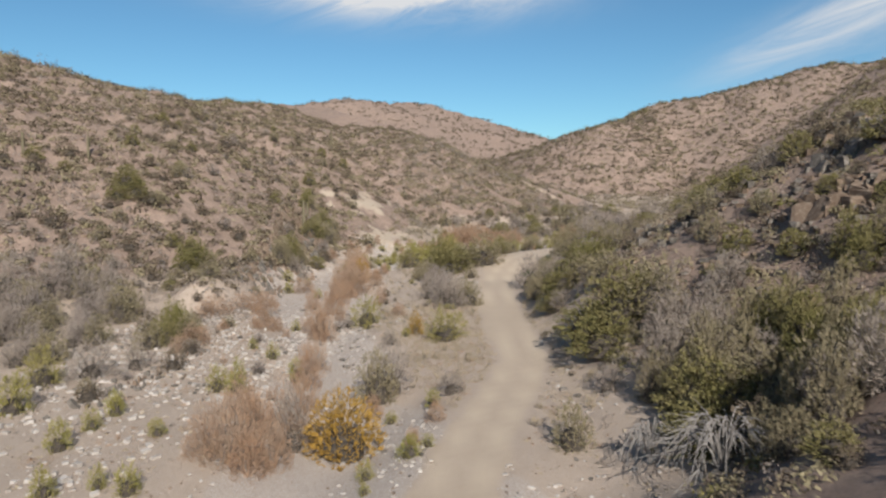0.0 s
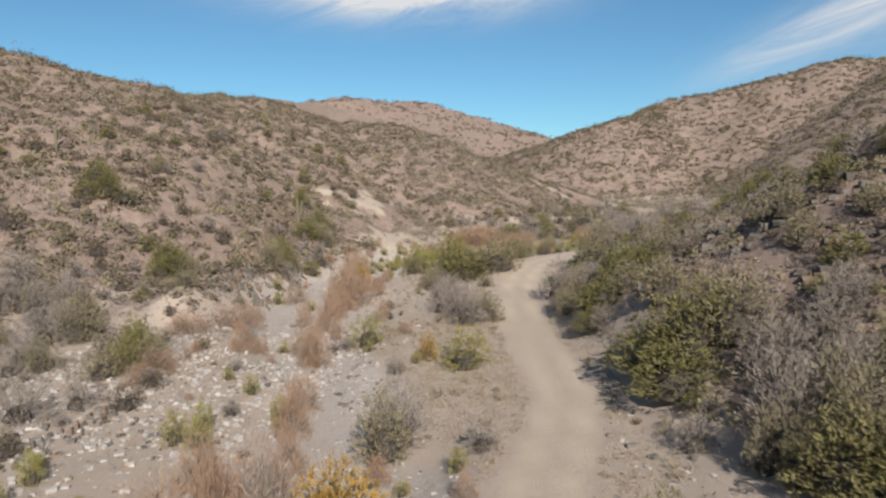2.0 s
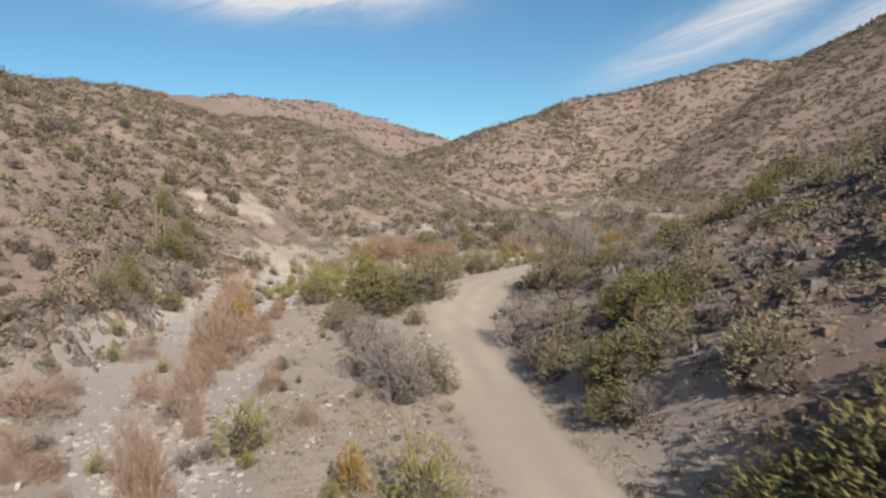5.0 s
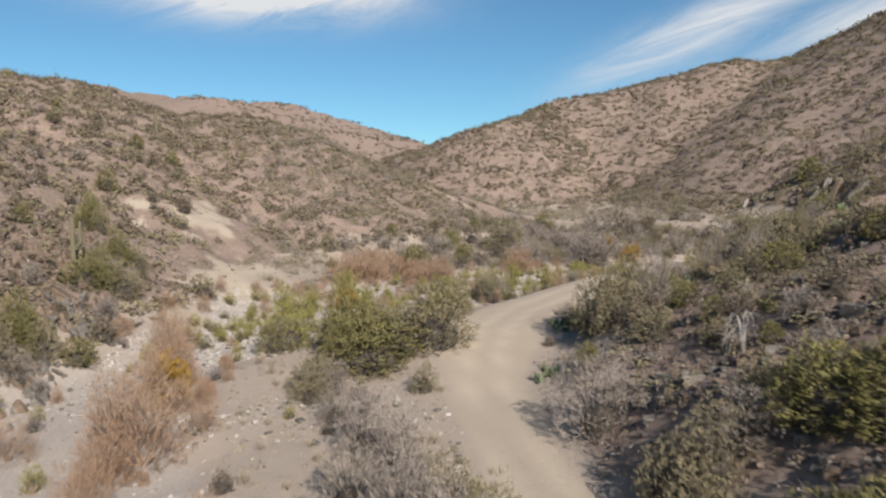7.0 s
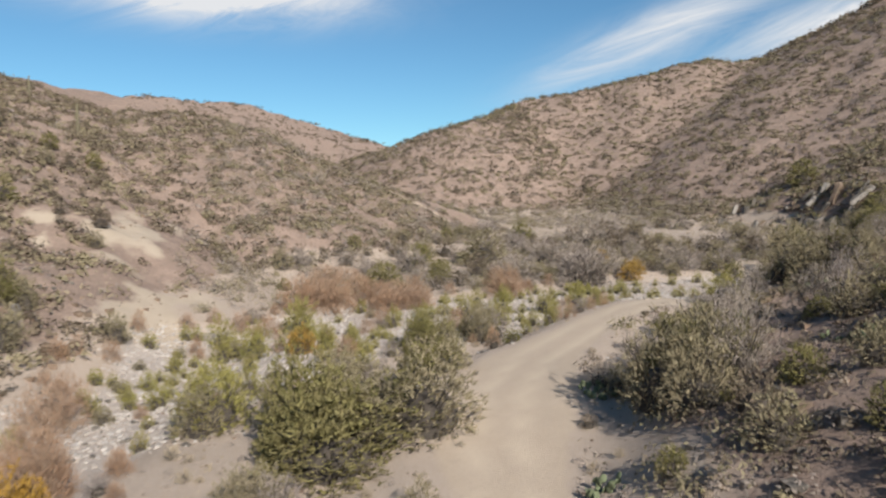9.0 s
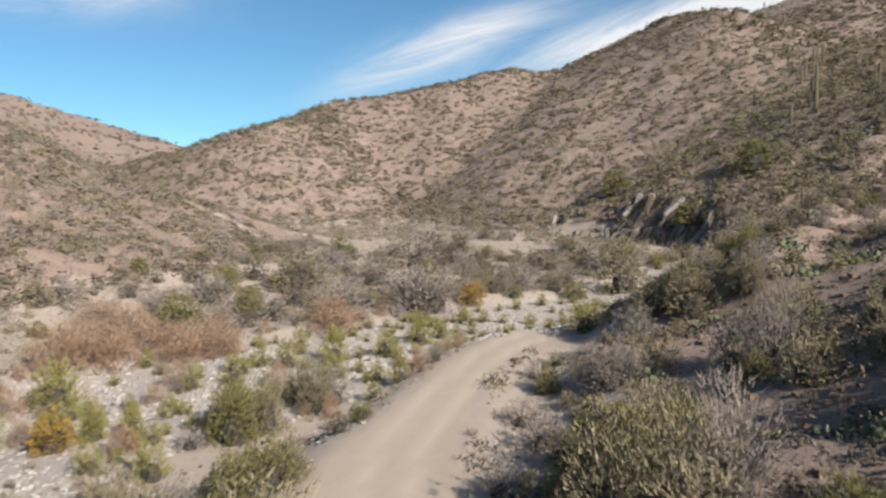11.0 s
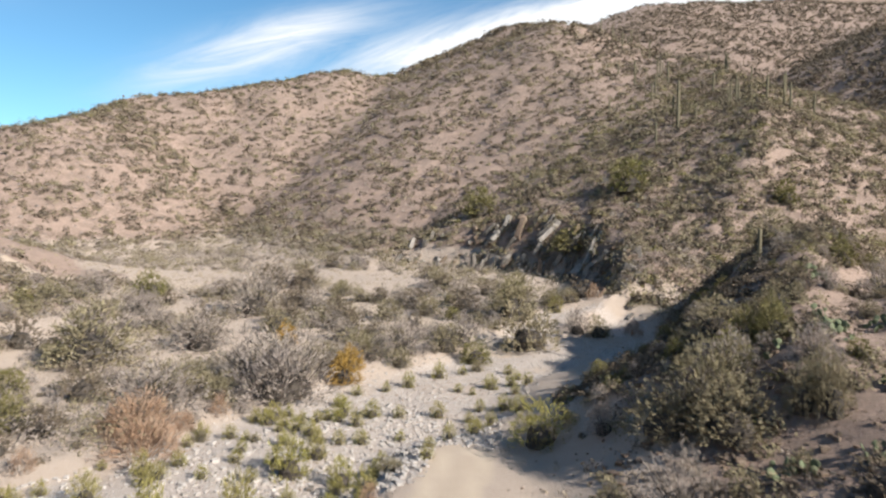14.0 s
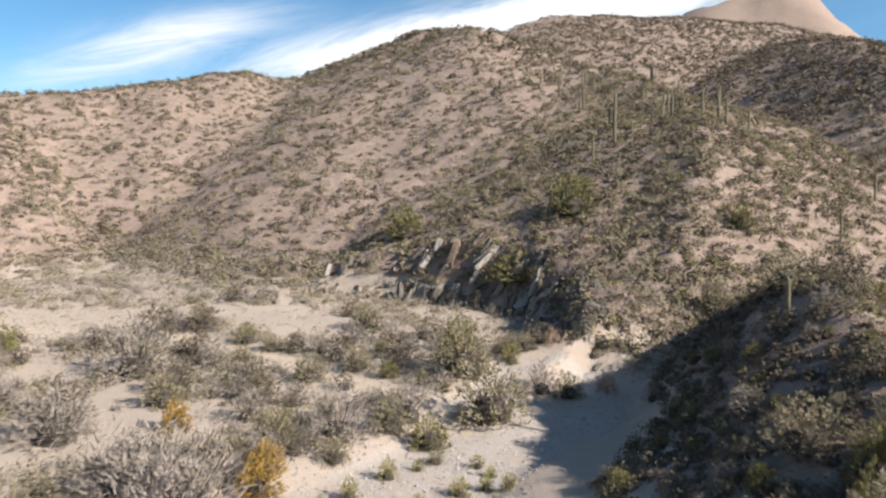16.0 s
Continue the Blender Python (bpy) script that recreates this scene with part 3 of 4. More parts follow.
OLIVE_A = [(12.9, 29.4, 2.3, 2.3), (4.9, 26.3, 1.8, 1.7), (-3.3, 34.9, 2.3, 2.5), (-31.2, 85.3, 2.9, 1.8), (-16.6, 74.8, 3.7, 3), (11.3, 19.8, 3.3, 2.7), (10.1, 20, 2.9, 2.1), (13.4, 23.5, 2.2, 1.8), (11, 30, 2.6, 2.6), (11.1, 23.4, 2.8, 1.9), (11.1, 26.4, 3.5, 2.9), (9.3, 28.6, 2.7, 2.1), (11.6, 91.5, 3.1, 2.6), (-1.9, 70.3, 3.1, 1.6), (2.7, 68.9, 1.5, 1.3), (-4, 79.1, 2.3, 2), (7.9, 55.1, 4.0, 2.0), (11.1, 55.7, 3.5, 1.7), (-16, 90.4, 3, 2.6), (1.6, 58, 2.1, 1.7), (-1.9, 70.8, 2.3, 1.7), (2.5, 81.9, 4.2, 2.4), (9.8, 83.6, 2.8, 2.1), (12.9, 71, 5.4, 3.6)]
OLIVE_B = [(31, 87.2, 5.2, 3.2), (32, 83.6, 2.4, 1.9), (21.8, 124.7, 6.2, 3.8), (47.8, 109.1, 4.9, 3.3), (52.7, 114.8, 4.9, 3.7), (47.7, 123.9, 3.4, 2.5), (48.1, 119.2, 4.4, 2.4), (73.6, 104.2, 3.1, 2.7), (55.7, 94.6, 3.9, 2.2)]
GREY_A = [(9.4, 29.5, 2.8, 3), (-17.3, 39.4, 1.6, 1.7), (-25.4, 53.5, 4.7, 2.8), (-29.3, 50.5, 4.2, 2.8), (0.4, 33.4, 1.7, 1.2), (1.7, 33.5, 1.4, 1.1), (0.9, 55.4, 4.3, 2.3), (7.5, 31.8, 1.6, 1.3), (13.7, 34, 2.1, 1.8), (11.6, 36.7, 1.9, 1.9), (12.1, 21.5, 2.9, 1.8), (-6.1, 28.5, 1.7, 2.7), (-31.7, 51.9, 5.8, 3.4), (-29.8, 56.3, 6.1, 3.6), (-26.9, 56.6, 5.5, 3), (-24.6, 42.2, 4, 2.4), (-23.7, 46.6, 3.8, 2.5), (-28.7, 47.5, 4.5, 3.1), (-19.2, 38.2, 2.8, 2.1), (-2.7, 35.9, 2.7, 3), (12.1, 19.2, 2.7, 2.3), (11.1, 33.3, 2.6, 2.3), (12.7, 33.3, 2.3, 1.7), (11, 29.6, 3.2, 2.6)]
GREY_B = [(10.7, 33.9, 2.2, 2.3), (7.7, 61.6, 3.3, 2.7), (-0.4, 63.2, 2.5, 2.1), (-1.1, 58.9, 2.2, 2), (0.1, 56.9, 2.6, 2.2), (0.4, 60.8, 2.5, 1.9), (-1.2, 66.8, 2.1, 1.5), (21.2, 81.8, 3.2, 1.7), (28.6, 111.3, 5.9, 3.4), (22.1, 82.3, 4.5, 2.1), (24, 76.6, 4.4, 2.4), (27.2, 111, 5.2, 3.2), (21.8, 113.7, 4.8, 2.5), (13.1, 121.9, 4.9, 2.7), (19.5, 89.9, 2.3, 1.6), (38.2, 132.5, 5.7, 4.1), (28.9, 123.5, 5.1, 2.9), (28.3, 114.5, 6.5, 3), (38.8, 112.8, 4.1, 2.7), (31.4, 87.7, 2.8, 1.9)]
BROOM_A = [(-0.4, 22, 2.3, 1.8), (1.3, 22.9, 1.6, 1.8), (-11.3, 35.2, 1.2, 1.4), (-10.7, 36.6, 0.9, 1.3), (-15, 29.8, 1, 1), (-15.3, 27.7, 1.2, 1.3), (-13.4, 23.2, 1, 1.1), (-10.7, 23.5, 1.1, 1.1), (-14.9, 31.8, 1, 1.2), (-11.9, 23.9, 0.7, 0.9), (-21.1, 36.9, 2.4, 2.1), (-19.9, 32.4, 1.9, 1.9), (-5.5, 51.6, 2.5, 2.1), (0.2, 44.7, 2.9, 2.2), (-3.4, 79.8, 3.8, 2.5), (-10.1, 41.7, 0.9, 1), (-11.8, 43.7, 0.7, 0.8), (-8.2, 39.3, 1, 1.2), (-4.1, 97.5, 2.1, 2.1), (-2, 95.9, 2.1, 2.1), (1, 100.3, 2.7, 2.7), (30.9, 94.6, 3.1, 2), (-3.9, 93.8, 1.5, 1.8), (-2.1, 93.1, 2.1, 1.8)]
BROOM_B = [(0.7, 92.8, 1.8, 1.8), (2.2, 92.7, 1.2, 1.3), (3.7, 91.7, 0.9, 1.4), (-2.2, 83.7, 1.6, 1.5), (1, 100.9, 2, 2), (2.2, 92.8, 1.4, 1.6), (3.6, 91.7, 1.1, 1.6), (9.3, 91.9, 1.6, 1.4), (13, 100.5, 1.7, 1.7), (15.7, 100, 2.1, 2.1), (18.8, 99.4, 1.8, 1.8), (22.4, 101.5, 1.9, 1.9), (7.4, 99.6, 1.3, 1.6), (1.8, 88.5, 1.4, 1.2), (3.7, 86.9, 1.6, 1.4), (14.6, 96.5, 1.3, 1.3), (57.2, 113.7, 1.7, 1.5)]
GOLDEN_A = [(-4, 28, 3.1, 2.7), (-1.8, 46.5, 1.1, 1.5), (-8.3, 72, 1.9, 2.4), (0.7, 92.3, 1.9, 1.6), (32.1, 110.9, 2.3, 1.7), (33.4, 112.0, 1.9, 1.5), (33.8, 120.3, 1.7, 1.7)]
RUST_A = [(-8.3, 26.6, 2.6, 3.5), (-6, 29, 2.5, 3.7), (-7.9, 29, 2, 3.3), (-6.5, 33.4, 1.7, 2.8), (-8, 47.7, 2, 3.5), (-8, 65.2, 3.7, 3.7), (-15.2, 56.9, 4.3, 2.4), (-7.3, 40.3, 2, 2.7), (-16, 45.4, 2.7, 1.4), (-9, 26.5, 2.1, 2.8), (-6.6, 26.7, 2.1, 3), (-7.2, 25.9, 2.1, 2.3), (-7, 30.6, 2.4, 3.4), (-8.9, 31.1, 2.4, 3), (-7.2, 37.1, 1.9, 3.4), (-9.2, 50.3, 2.1, 3.7), (-8.6, 55.6, 2.7, 4.1), (-9.3, 67.2, 3.3, 4.3), (-15.8, 44.7, 2.3, 1.9), (-17.5, 54.2, 3.7, 2.3), (-15, 60.5, 2.3, 1.9), (-8.6, 48.3, 1.9, 2.7), (-8.8, 75.3, 2.7, 3.9), (-9, 73.7, 1.8, 3.2)]
RUST_B = [(-9, 63.9, 2.4, 2.2), (-9.5, 77.3, 3.1, 4.1), (-9.1, 71.1, 2.4, 3.5), (-9.9, 83.4, 2.7, 3.1), (-9, 63.8, 2.7, 3.1), (-8.8, 60.4, 2.4, 2.8), (-13.1, 66.7, 2.4, 2.2), (-9.9, 68.8, 2.2, 2.5), (5.5, 112.6, 5.5, 3.1), (8.6, 108.5, 5.3, 2.3), (-10.3, 82, 3.1, 3.4), (-8.4, 75.2, 2.3, 2.8), (-8.9, 72.7, 2.2, 2.6), (2.3, 106.9, 4, 3), (6.4, 108.1, 4.6, 3.1), (10.7, 108.8, 4.2, 2.6), (19.3, 110.3, 4.4, 2.7), (4.3, 118.5, 4.1, 2.4), (3.6, 107.9, 4.5, 2.7), (8.1, 105.6, 4.4, 2.5), (10.7, 105.4, 2.8, 2), (19.5, 110.4, 5, 2), (-3, 100.8, 2.1, 2.1), (-1.3, 100.3, 2.5, 2.1)]
RUST_C = [(1.1, 106.2, 4.5, 3.7), (4.1, 106.3, 4.1, 3.4), (2.8, 110.2, 4.5, 2.8), (8.2, 107.7, 3.9, 2.7), (10.6, 105.7, 3, 2.3), (18.7, 107.9, 4.6, 2.5), (19.4, 108.8, 3.2, 1.6), (9.9, 106.9, 3.6, 2.3), (57.7, 106.2, 2, 1.7), (60.7, 112.1, 1.8, 1.8)]
SCRUB_A = [(28.5, 80.5, 2.6, 1.4)]
STANDING = [("creosote", CREOSOTE_A), ("creosote", CREOSOTE_B), ("olive", OLIVE_A), ("olive", OLIVE_B), ("grey", GREY_A), ("grey", GREY_B), ("broom", BROOM_A), ("broom", BROOM_B), ("golden", GOLDEN_A), ("rust", RUST_A), ("rust", RUST_B), ("rust", RUST_C), ("scrub", SCRUB_A)]
pick = random.Random(11)
TAKEN = []
for kind, rows in STANDING:
    for k, (x, y, wide, tall) in enumerate(rows):
        if float(land(np.array([x]), np.array([y]))[1]["track"][0]) > 0.2:
            continue
        near = y < 70 or x < 46 and y < 100
        if kind == "rust":
            wide, tall = wide * 0.92, tall * 0.74
        if near and (wide > 2.3 and kind in ("creosote", "olive") or wide > 3.4 and kind == "grey"):
            # a broad thicket is several plants grown together
            for q in range(4):
                a = q * 2.0944 + pick.uniform(-0.3, 0.3)
                r = wide * (0.27 if q else 0.05)
                plant(kind if q != 3 else ("olive" if kind != "olive" else "grey"), x + r * math.cos(a), y + r * math.sin(a), wide * pick.uniform(0.50, 0.70), tall * pick.uniform(0.6, 1.08), pick.uniform(0, 6.28), (k + q) % 3, fine=True)
        else:
            plant(kind, x, y, wide * 1.08, tall * 1.05, pick.uniform(0, 6.28), k % 3, fine=near and wide > 1.9)
        TAKEN.append((x, y, wide * 0.5))


def free(x, y, r):
    return all((x - a) ** 2 + (y - b) ** 2 > (0.75 * (r + c)) ** 2 for a, b, c in TAKEN)


# shrubs of the valley and the lower slopes, one by one
def sow(kinds, weights, count, box, sizes, want, gap=1.0):
    n = count * 25
    rng = np.random.RandomState(count + int(box[0] * 7) % 97 + 100)
    xs, ys = rng.uniform(box[0], box[1], n), rng.uniform(box[2], box[3], n)
    z, s = land(xs, ys)
    fit = want(z - valley(xs, ys), s) & (s["open"] < 0.4)
    done = 0
    for x, y in zip(xs[fit].tolist(), ys[fit].tolist()):
        if done >= count:
            break
        size = pick.uniform(*sizes) * pick.uniform(0.75, 1.25)
        if not free(x, y, size * 0.5 * gap):
            continue
        kind = pick.choices(kinds, weights)[0]
        tall = size * pick.uniform(0.55, 0.8) * (1.35 if kind in ("broom", "rust") else 1.0)
        plant(kind, x, y, size, tall, pick.uniform(0, 6.28), pick.randrange(3), fine=size > 1.9 and 18 < x < 48 and 74 < y < 100)
        TAKEN.append((x, y, size * 0.5))
        done += 1


sow(["broom", "olive"], [9, 1], 120, (-12, 26, 83, 110), (0.7, 1.3), lambda o, s: (s["gravel"] > 0.35), 0.9)
sow(["broom", "olive"], [6, 1], 50, (20, 42, 96, 109), (0.6, 1.2), lambda o, s: (s["gravel"] > 0.35), 0.9)
sow(["broom", "grey", "rust"], [5, 3, 3], 60, (-17, 0, 20, 90), (0.6, 1.2), lambda o, s: (o < 2) & (s["track"] < 0.02))
sow(["rust", "grey"], [3, 1], 30, (-14, 26, 44, 112), (0.9, 1.9), lambda o, s: (0.02 < s["gravel"]) & (s["gravel"] < 0.6) & (s["track"] < 0.02), 0.7)
sow(["grey", "olive", "creosote", "scrub"], [4, 3, 1, 4], 120, (0, 62, 106, 150), (1.5, 3.6), lambda o, s: (o < 2.5) & (s["gravel"] < 0.15) & (s["clay"] < 0.3), 0.85)
sow(["grey", "olive", "creosote", "scrub"], [2, 3, 2, 6], 150, (6, 62, 18, 95), (0.9, 2.8), lambda o, s: (o > 0.7) & (s["track"] < 0.01), 0.55)
sow(["scrub", "olive", "creosote", "grey"], [6, 2, 2, 1], 150, (-45, -13, 32, 130), (0.9, 2.3), lambda o, s: (o > 0.5), 0.7)
sow(["creosote", "olive"], [3, 2], 26, (9, 24, 12, 46), (1.5, 2.8), lambda o, s: (o > 1.0) & (s["track"] < 0.01), 0.7)
sow(["grey", "scrub", "straw"], [2, 3, 3], 70, (9, 28, 14, 60), (0.6, 1.6), lambda o, s: (o > 0.8) & (s["track"] < 0.01), 0.6)
sow(["rust", "grey", "olive"], [6, 2, 1], 60, (-16, 30, 66, 122), (1.0, 2.0), lambda o, s: (o < 1.2) & (0.0 < s["gravel"]) & (s["gravel"] < 0.4) & (s["track"] < 0.01), 0.6)
sow(["creosote", "olive", "grey"], [3, 2, 2], 60, (33, 64, 88.5, 102), (0.7, 1.4), lambda o, s: (o > 0.8) & (s["gravel"] < 0.1), 0.5)
sow(["creosote", "olive", "grey"], [2, 3, 2], 34, (32, 72, 78, 92), (0.8, 1.5), lambda o, s: (o > 0.6), 0.7)
sow(["olive", "grey", "scrub", "creosote"], [4, 1, 3, 1], 26, (23, 48, 74, 93), (1.0, 2.2), lambda o, s: (o > 0.8) & (s["gravel"] < 0.1) & (s["track"] < 0.01), 0.6)
sow(["grey", "olive", "creosote"], [1, 4, 2], 24, (8, 26, 62, 84), (1.2, 2.4), lambda o, s: (o > 0.9) & (s["track"] < 0.01), 0.6)
sow(["grey", "scrub", "olive"], [2, 3, 2], 50, (-36, -15, 34, 72), (0.9, 2.0), lambda o, s: (o > 0.0) & (s["gravel"] < 0.2), 0.7)
sow(["olive", "grey"], [2, 1], 26, (24, 60, 107.5, 116), (1.4, 2.8), lambda o, s: (o < 2.0) & (s["gravel"] < 0.3), 0.8)
sow(["straw", "scrub"], [4, 1], 120, (-5, 16, 28, 95), (0.4, 0.8), lambda o, s: (o < 2) & (s["track"] < 0.02), 0.6)


# scrub of the hillsides, past counting
def far_scrub(name, kind, label, count, seed, sizes, n_leaf, box, leaf=0.21, least=1.0, crest=None, most=0.45):
    rng = np.random.RandomState(seed)
    x, y = rng.uniform(box[0], box[1], count * 4), rng.uniform(box[2], box[3], count * 4)
    z, s = land(x, y)
    over = z - valley(x, y)
    clump = rough_noise(x + 31 * seed, y, 11, 3)
    keep = (over > least) & (s["gravel"] < 0.1) & (s["track"] < 0.01) & (s["clay"] < 0.3) & (s["open"] < most) & (clump > -0.30 - 0.25 * rng.uniform(0, 1, len(x)))
    x, y, z = (a[keep][:count] for a in (x, y, z))
    if crest:
        ends = np.array([q[:2] for q in crest], float)
        k, u = rng.randint(0, len(ends) - 1, count), rng.uniform(0, 1, (count, 1))
        at = ends[k] * (1 - u) + ends[k + 1] * u + rng.normal(0, 2.2, (count, 2))
        x, y = at[:, 0], at[:, 1]
        z, _ = land(x, y)
    n = len(x)
    size = rng.uniform(*sizes, n) * rng.lognormal(0, 0.25, n)
    stretch = np.stack([rng.uniform(0.8, 1.25, n), rng.uniform(0.8, 1.25, n), rng.uniform(0.65, 1.15, n)], -1)
    # each shrub: small leaves that face outward over an uneven mound
    hub = np.stack([x, y, z - 0.05], -1)
    d = rng.normal(size=(n, n_leaf, 3))
    d /= np.linalg.norm(d, axis=2, keepdims=True)
    d[:, :, 2] = np.abs(d[:, :, 2])
    lump = 1 + 0.2 * np.sin(3 * np.arctan2(d[:, :, 1:2], d[:, :, :1]) + x[:, None, None])
    cen = d * rng.uniform(0.55, 1.0, (n, n_leaf, 1)) * lump * (size * 0.46)[:, None, None] * stretch[:, None, :] + hub[:, None, :]
    v, f = leaves(rng, cen.reshape(-1, 3), leaf * 0.86, d.reshape(-1, 3) * 2.6, 0.5, 1.35)
    tagged(new(name, mesh_of(name, v, f, LEAF[kind])), label, "shrubs", kind="stuff")


LEFT_SIDE, RIGHT_SIDE, MIDDLE = (-95, -10, 26, 186), (58, 190, 98, 262), (-10, 70, 118, 262)
far_scrub("left_hill_scrub", "scrub", "low brown scrub scattered over the stony hillside", 6600, 3, (0.9, 2.0), 34, LEFT_SIDE, 0.27)
far_scrub("left_hill_shrubs", "olive", "olive-green shrubs scattered over the stony hillside", 3000, 4, (0.9, 2.3), 44, LEFT_SIDE, 0.26)
far_scrub("left_hill_bursage", "grey", "grey twiggy shrubs scattered over the stony hillside", 3000, 5, (0.6, 1.3), 24, LEFT_SIDE, 0.19)
far_scrub("left_hill_grass", "straw", "dry straw-coloured grass scattered over the hillside", 3000, 6, (0.4, 0.8), 14, LEFT_SIDE)
far_scrub("right_hill_scrub", "scrub", "low brown scrub scattered over the stony hillside", 5200, 13, (1.1, 2.4), 38, RIGHT_SIDE, 0.31)
far_scrub("right_hill_shrubs", "olive", "olive-green shrubs scattered over the stony hillside", 2500, 14, (1.1, 2.6), 42, RIGHT_SIDE, 0.30)
far_scrub("right_hill_bursage", "grey", "grey twiggy shrubs scattered over the stony hillside", 2400, 15, (0.7, 1.4), 22, RIGHT_SIDE)
far_scrub("right_hill_grass", "straw", "dry straw-coloured grass scattered over the hillside", 1800, 16, (0.5, 1.0), 10, RIGHT_SIDE)
far_scrub("saddle_scrub", "scrub", "brown scrub scattered over the slopes below the saddle", 3600, 23, (1.0, 2.1), 30, MIDDLE, 0.30)
far_scrub("saddle_shrubs", "olive", "olive-green shrubs on the slopes below the saddle", 1300, 24, (1.1, 2.4), 36, MIDDLE, 0.30)
far_scrub("saddle_bursage", "grey", "grey twiggy shrubs on the slopes below the saddle", 2800, 25, (0.6, 1.4), 22, MIDDLE)
far_scrub("distant_scrub", "scrub", "dark scrub dotted over distant hillsides", 8000, 8, (1.6, 3.2), 12, (190, 520, 60, 420), 0.7)
far_scrub("back_hill_brush", "scrub", "dense dark brush over the hill behind the ridge", 6000, 12, (2.0, 4.0), 14, (150, 420, 40, 260), 0.8)
far_scrub("back_hill_scrub", "scrub", "brown scrub over the hill behind the ridge", 4500, 10, (1.3, 2.8), 14, (180, 340, 90, 270), 0.5)
far_scrub("skyline_scrub", "scrub", "dark scrub dotted over the farthest hill", 6000, 9, (1.8, 3.6), 12, (-260, 260, 262, 620), 0.8)
far_scrub("crest_shrubs", "creosote", "dark shrubs standing along the hill crests", 150, 51, (1.2, 3.0), 60, RIGHT_SIDE, 0.3, 1.0, RIGHT_HILL)
far_scrub("west_crest_shrubs", "creosote", "dark shrubs standing along the hill crests", 130, 52, (1.2, 2.8), 60, LEFT_SIDE, 0.3, 1.0, LEFT_HILL[2:6])
FLATS = (-8, 74, 103, 184)
far_scrub("valley_bursage", "grey", "purple-grey twiggy shrubs crowding the valley floor", 1250, 33, (1.3, 3.2), 120, FLATS, 0.14, -3)
far_scrub("valley_shrubs", "olive", "olive-grey shrubs crowding the valley floor", 1150, 34, (1.3, 3.4), 130, FLATS, 0.14, -3)
far_scrub("valley_scrub", "scrub", "small brown scrub on the valley floor", 800, 35, (0.6, 1.3), 70, FLATS, 0.135, -3)
far_scrub("spur_scrub", "scrub", "dark brown scrub crowding the near slope", 2200, 36, (0.7, 1.7), 60, (7, 66, 14, 99), 0.12)
far_scrub("spur_shrubs", "creosote", "dark green shrubs crowding the near slope", 260, 37, (0.9, 2.0), 140, (7, 66, 14, 99), 0.12)
far_scrub("spur_bursage", "grey", "grey twiggy brush crowding the near slope", 450, 45, (0.5, 1.4), 90, (8, 34, 12, 66), 0.085)
far_scrub("bank_bursage", "grey", "grey twiggy brush over the slope above the wash bank", 700, 46, (0.6, 1.6), 90, (-40, -15, 34, 74), 0.10, 0.0)
far_scrub("shade_brush", "scrub", "dense dark brush on the shaded end of the slope", 620, 47, (0.6, 1.4), 150, (34, 66, 88.5, 103), 0.13)
far_scrub("spur_olive", "olive", "dusty olive shrubs crowding the near slope", 750, 43, (0.9, 2.1), 120, (7, 66, 14, 99), 0.12)
far_scrub("rim_scrub", "scrub", "brown scrub along the broad ridge", 2200, 38, (0.9, 2.3), 40, (56, 150, 82, 140), 0.25)
far_scrub("rim_creosote", "creosote", "dark green shrubs along the broad ridge", 380, 56, (1.2, 2.6), 60, (62, 150, 86, 146), 0.22)
far_scrub("rim_shrubs", "olive", "olive-green shrubs along the broad ridge", 1900, 39, (1.0, 2.8), 56, (60, 152, 84, 152), 0.22)


# ---- stones ----
def stone_cloud(name, label, mat, x, y, size, seed):
    """Small angular stones lying on the ground."""
    rng = np.random.RandomState(seed)
    n = len(x)
    z, _ = land(x, y)
    cube = np.array([[a, b, c] for a in (-1, 1) for b in (-1, 1) for c in (-1, 1)], float)
    v = cube[None] * rng.uniform(0.55, 1.0, (n, 8, 3)) * np.stack([size, size * rng.uniform(0.5, 0.9, n), size * rng.uniform(0.35, 0.7, n)], -1)[:, None, :] * 0.5
    a = rng.uniform(0, 6.28, n)
    c, s = np.cos(a)[:, None], np.sin(a)[:, None]
    v = np.stack([v[..., 0] * c - v[..., 1] * s, v[..., 0] * s + v[..., 1] * c, v[..., 2]], -1) + np.stack([x, y, z + size * 0.1], -1)[:, None, :]
    q = np.array([[0, 1, 3, 2], [4, 6, 7, 5], [0, 4, 5, 1], [2, 3, 7, 6], [0, 2, 6, 4], [1, 5, 7, 3]])
    f = (np.arange(n)[:, None, None] * 8 + q[None]).reshape(-1, 4)
    tagged(new(name, mesh_of(name, v.reshape(-1, 3), f, mat)), label, "stones", kind="stuff")


def strew(seed, count, box, want, lo, hi):
    rng = np.random.RandomState(seed)
    x, y = rng.uniform(box[0], box[1], count * 8), rng.uniform(box[2], box[3], count * 8)
    z, s = land(x, y)
    k = want(z - valley(x, y), s, rng.uniform(0, 1, len(x)), rough_noise(x, y + 40, 6, 3))
    x, y = x[k][:count], y[k][:count]
    return x, y, lo + (hi - lo) * rng.uniform(0, 1, len(x)) ** 3


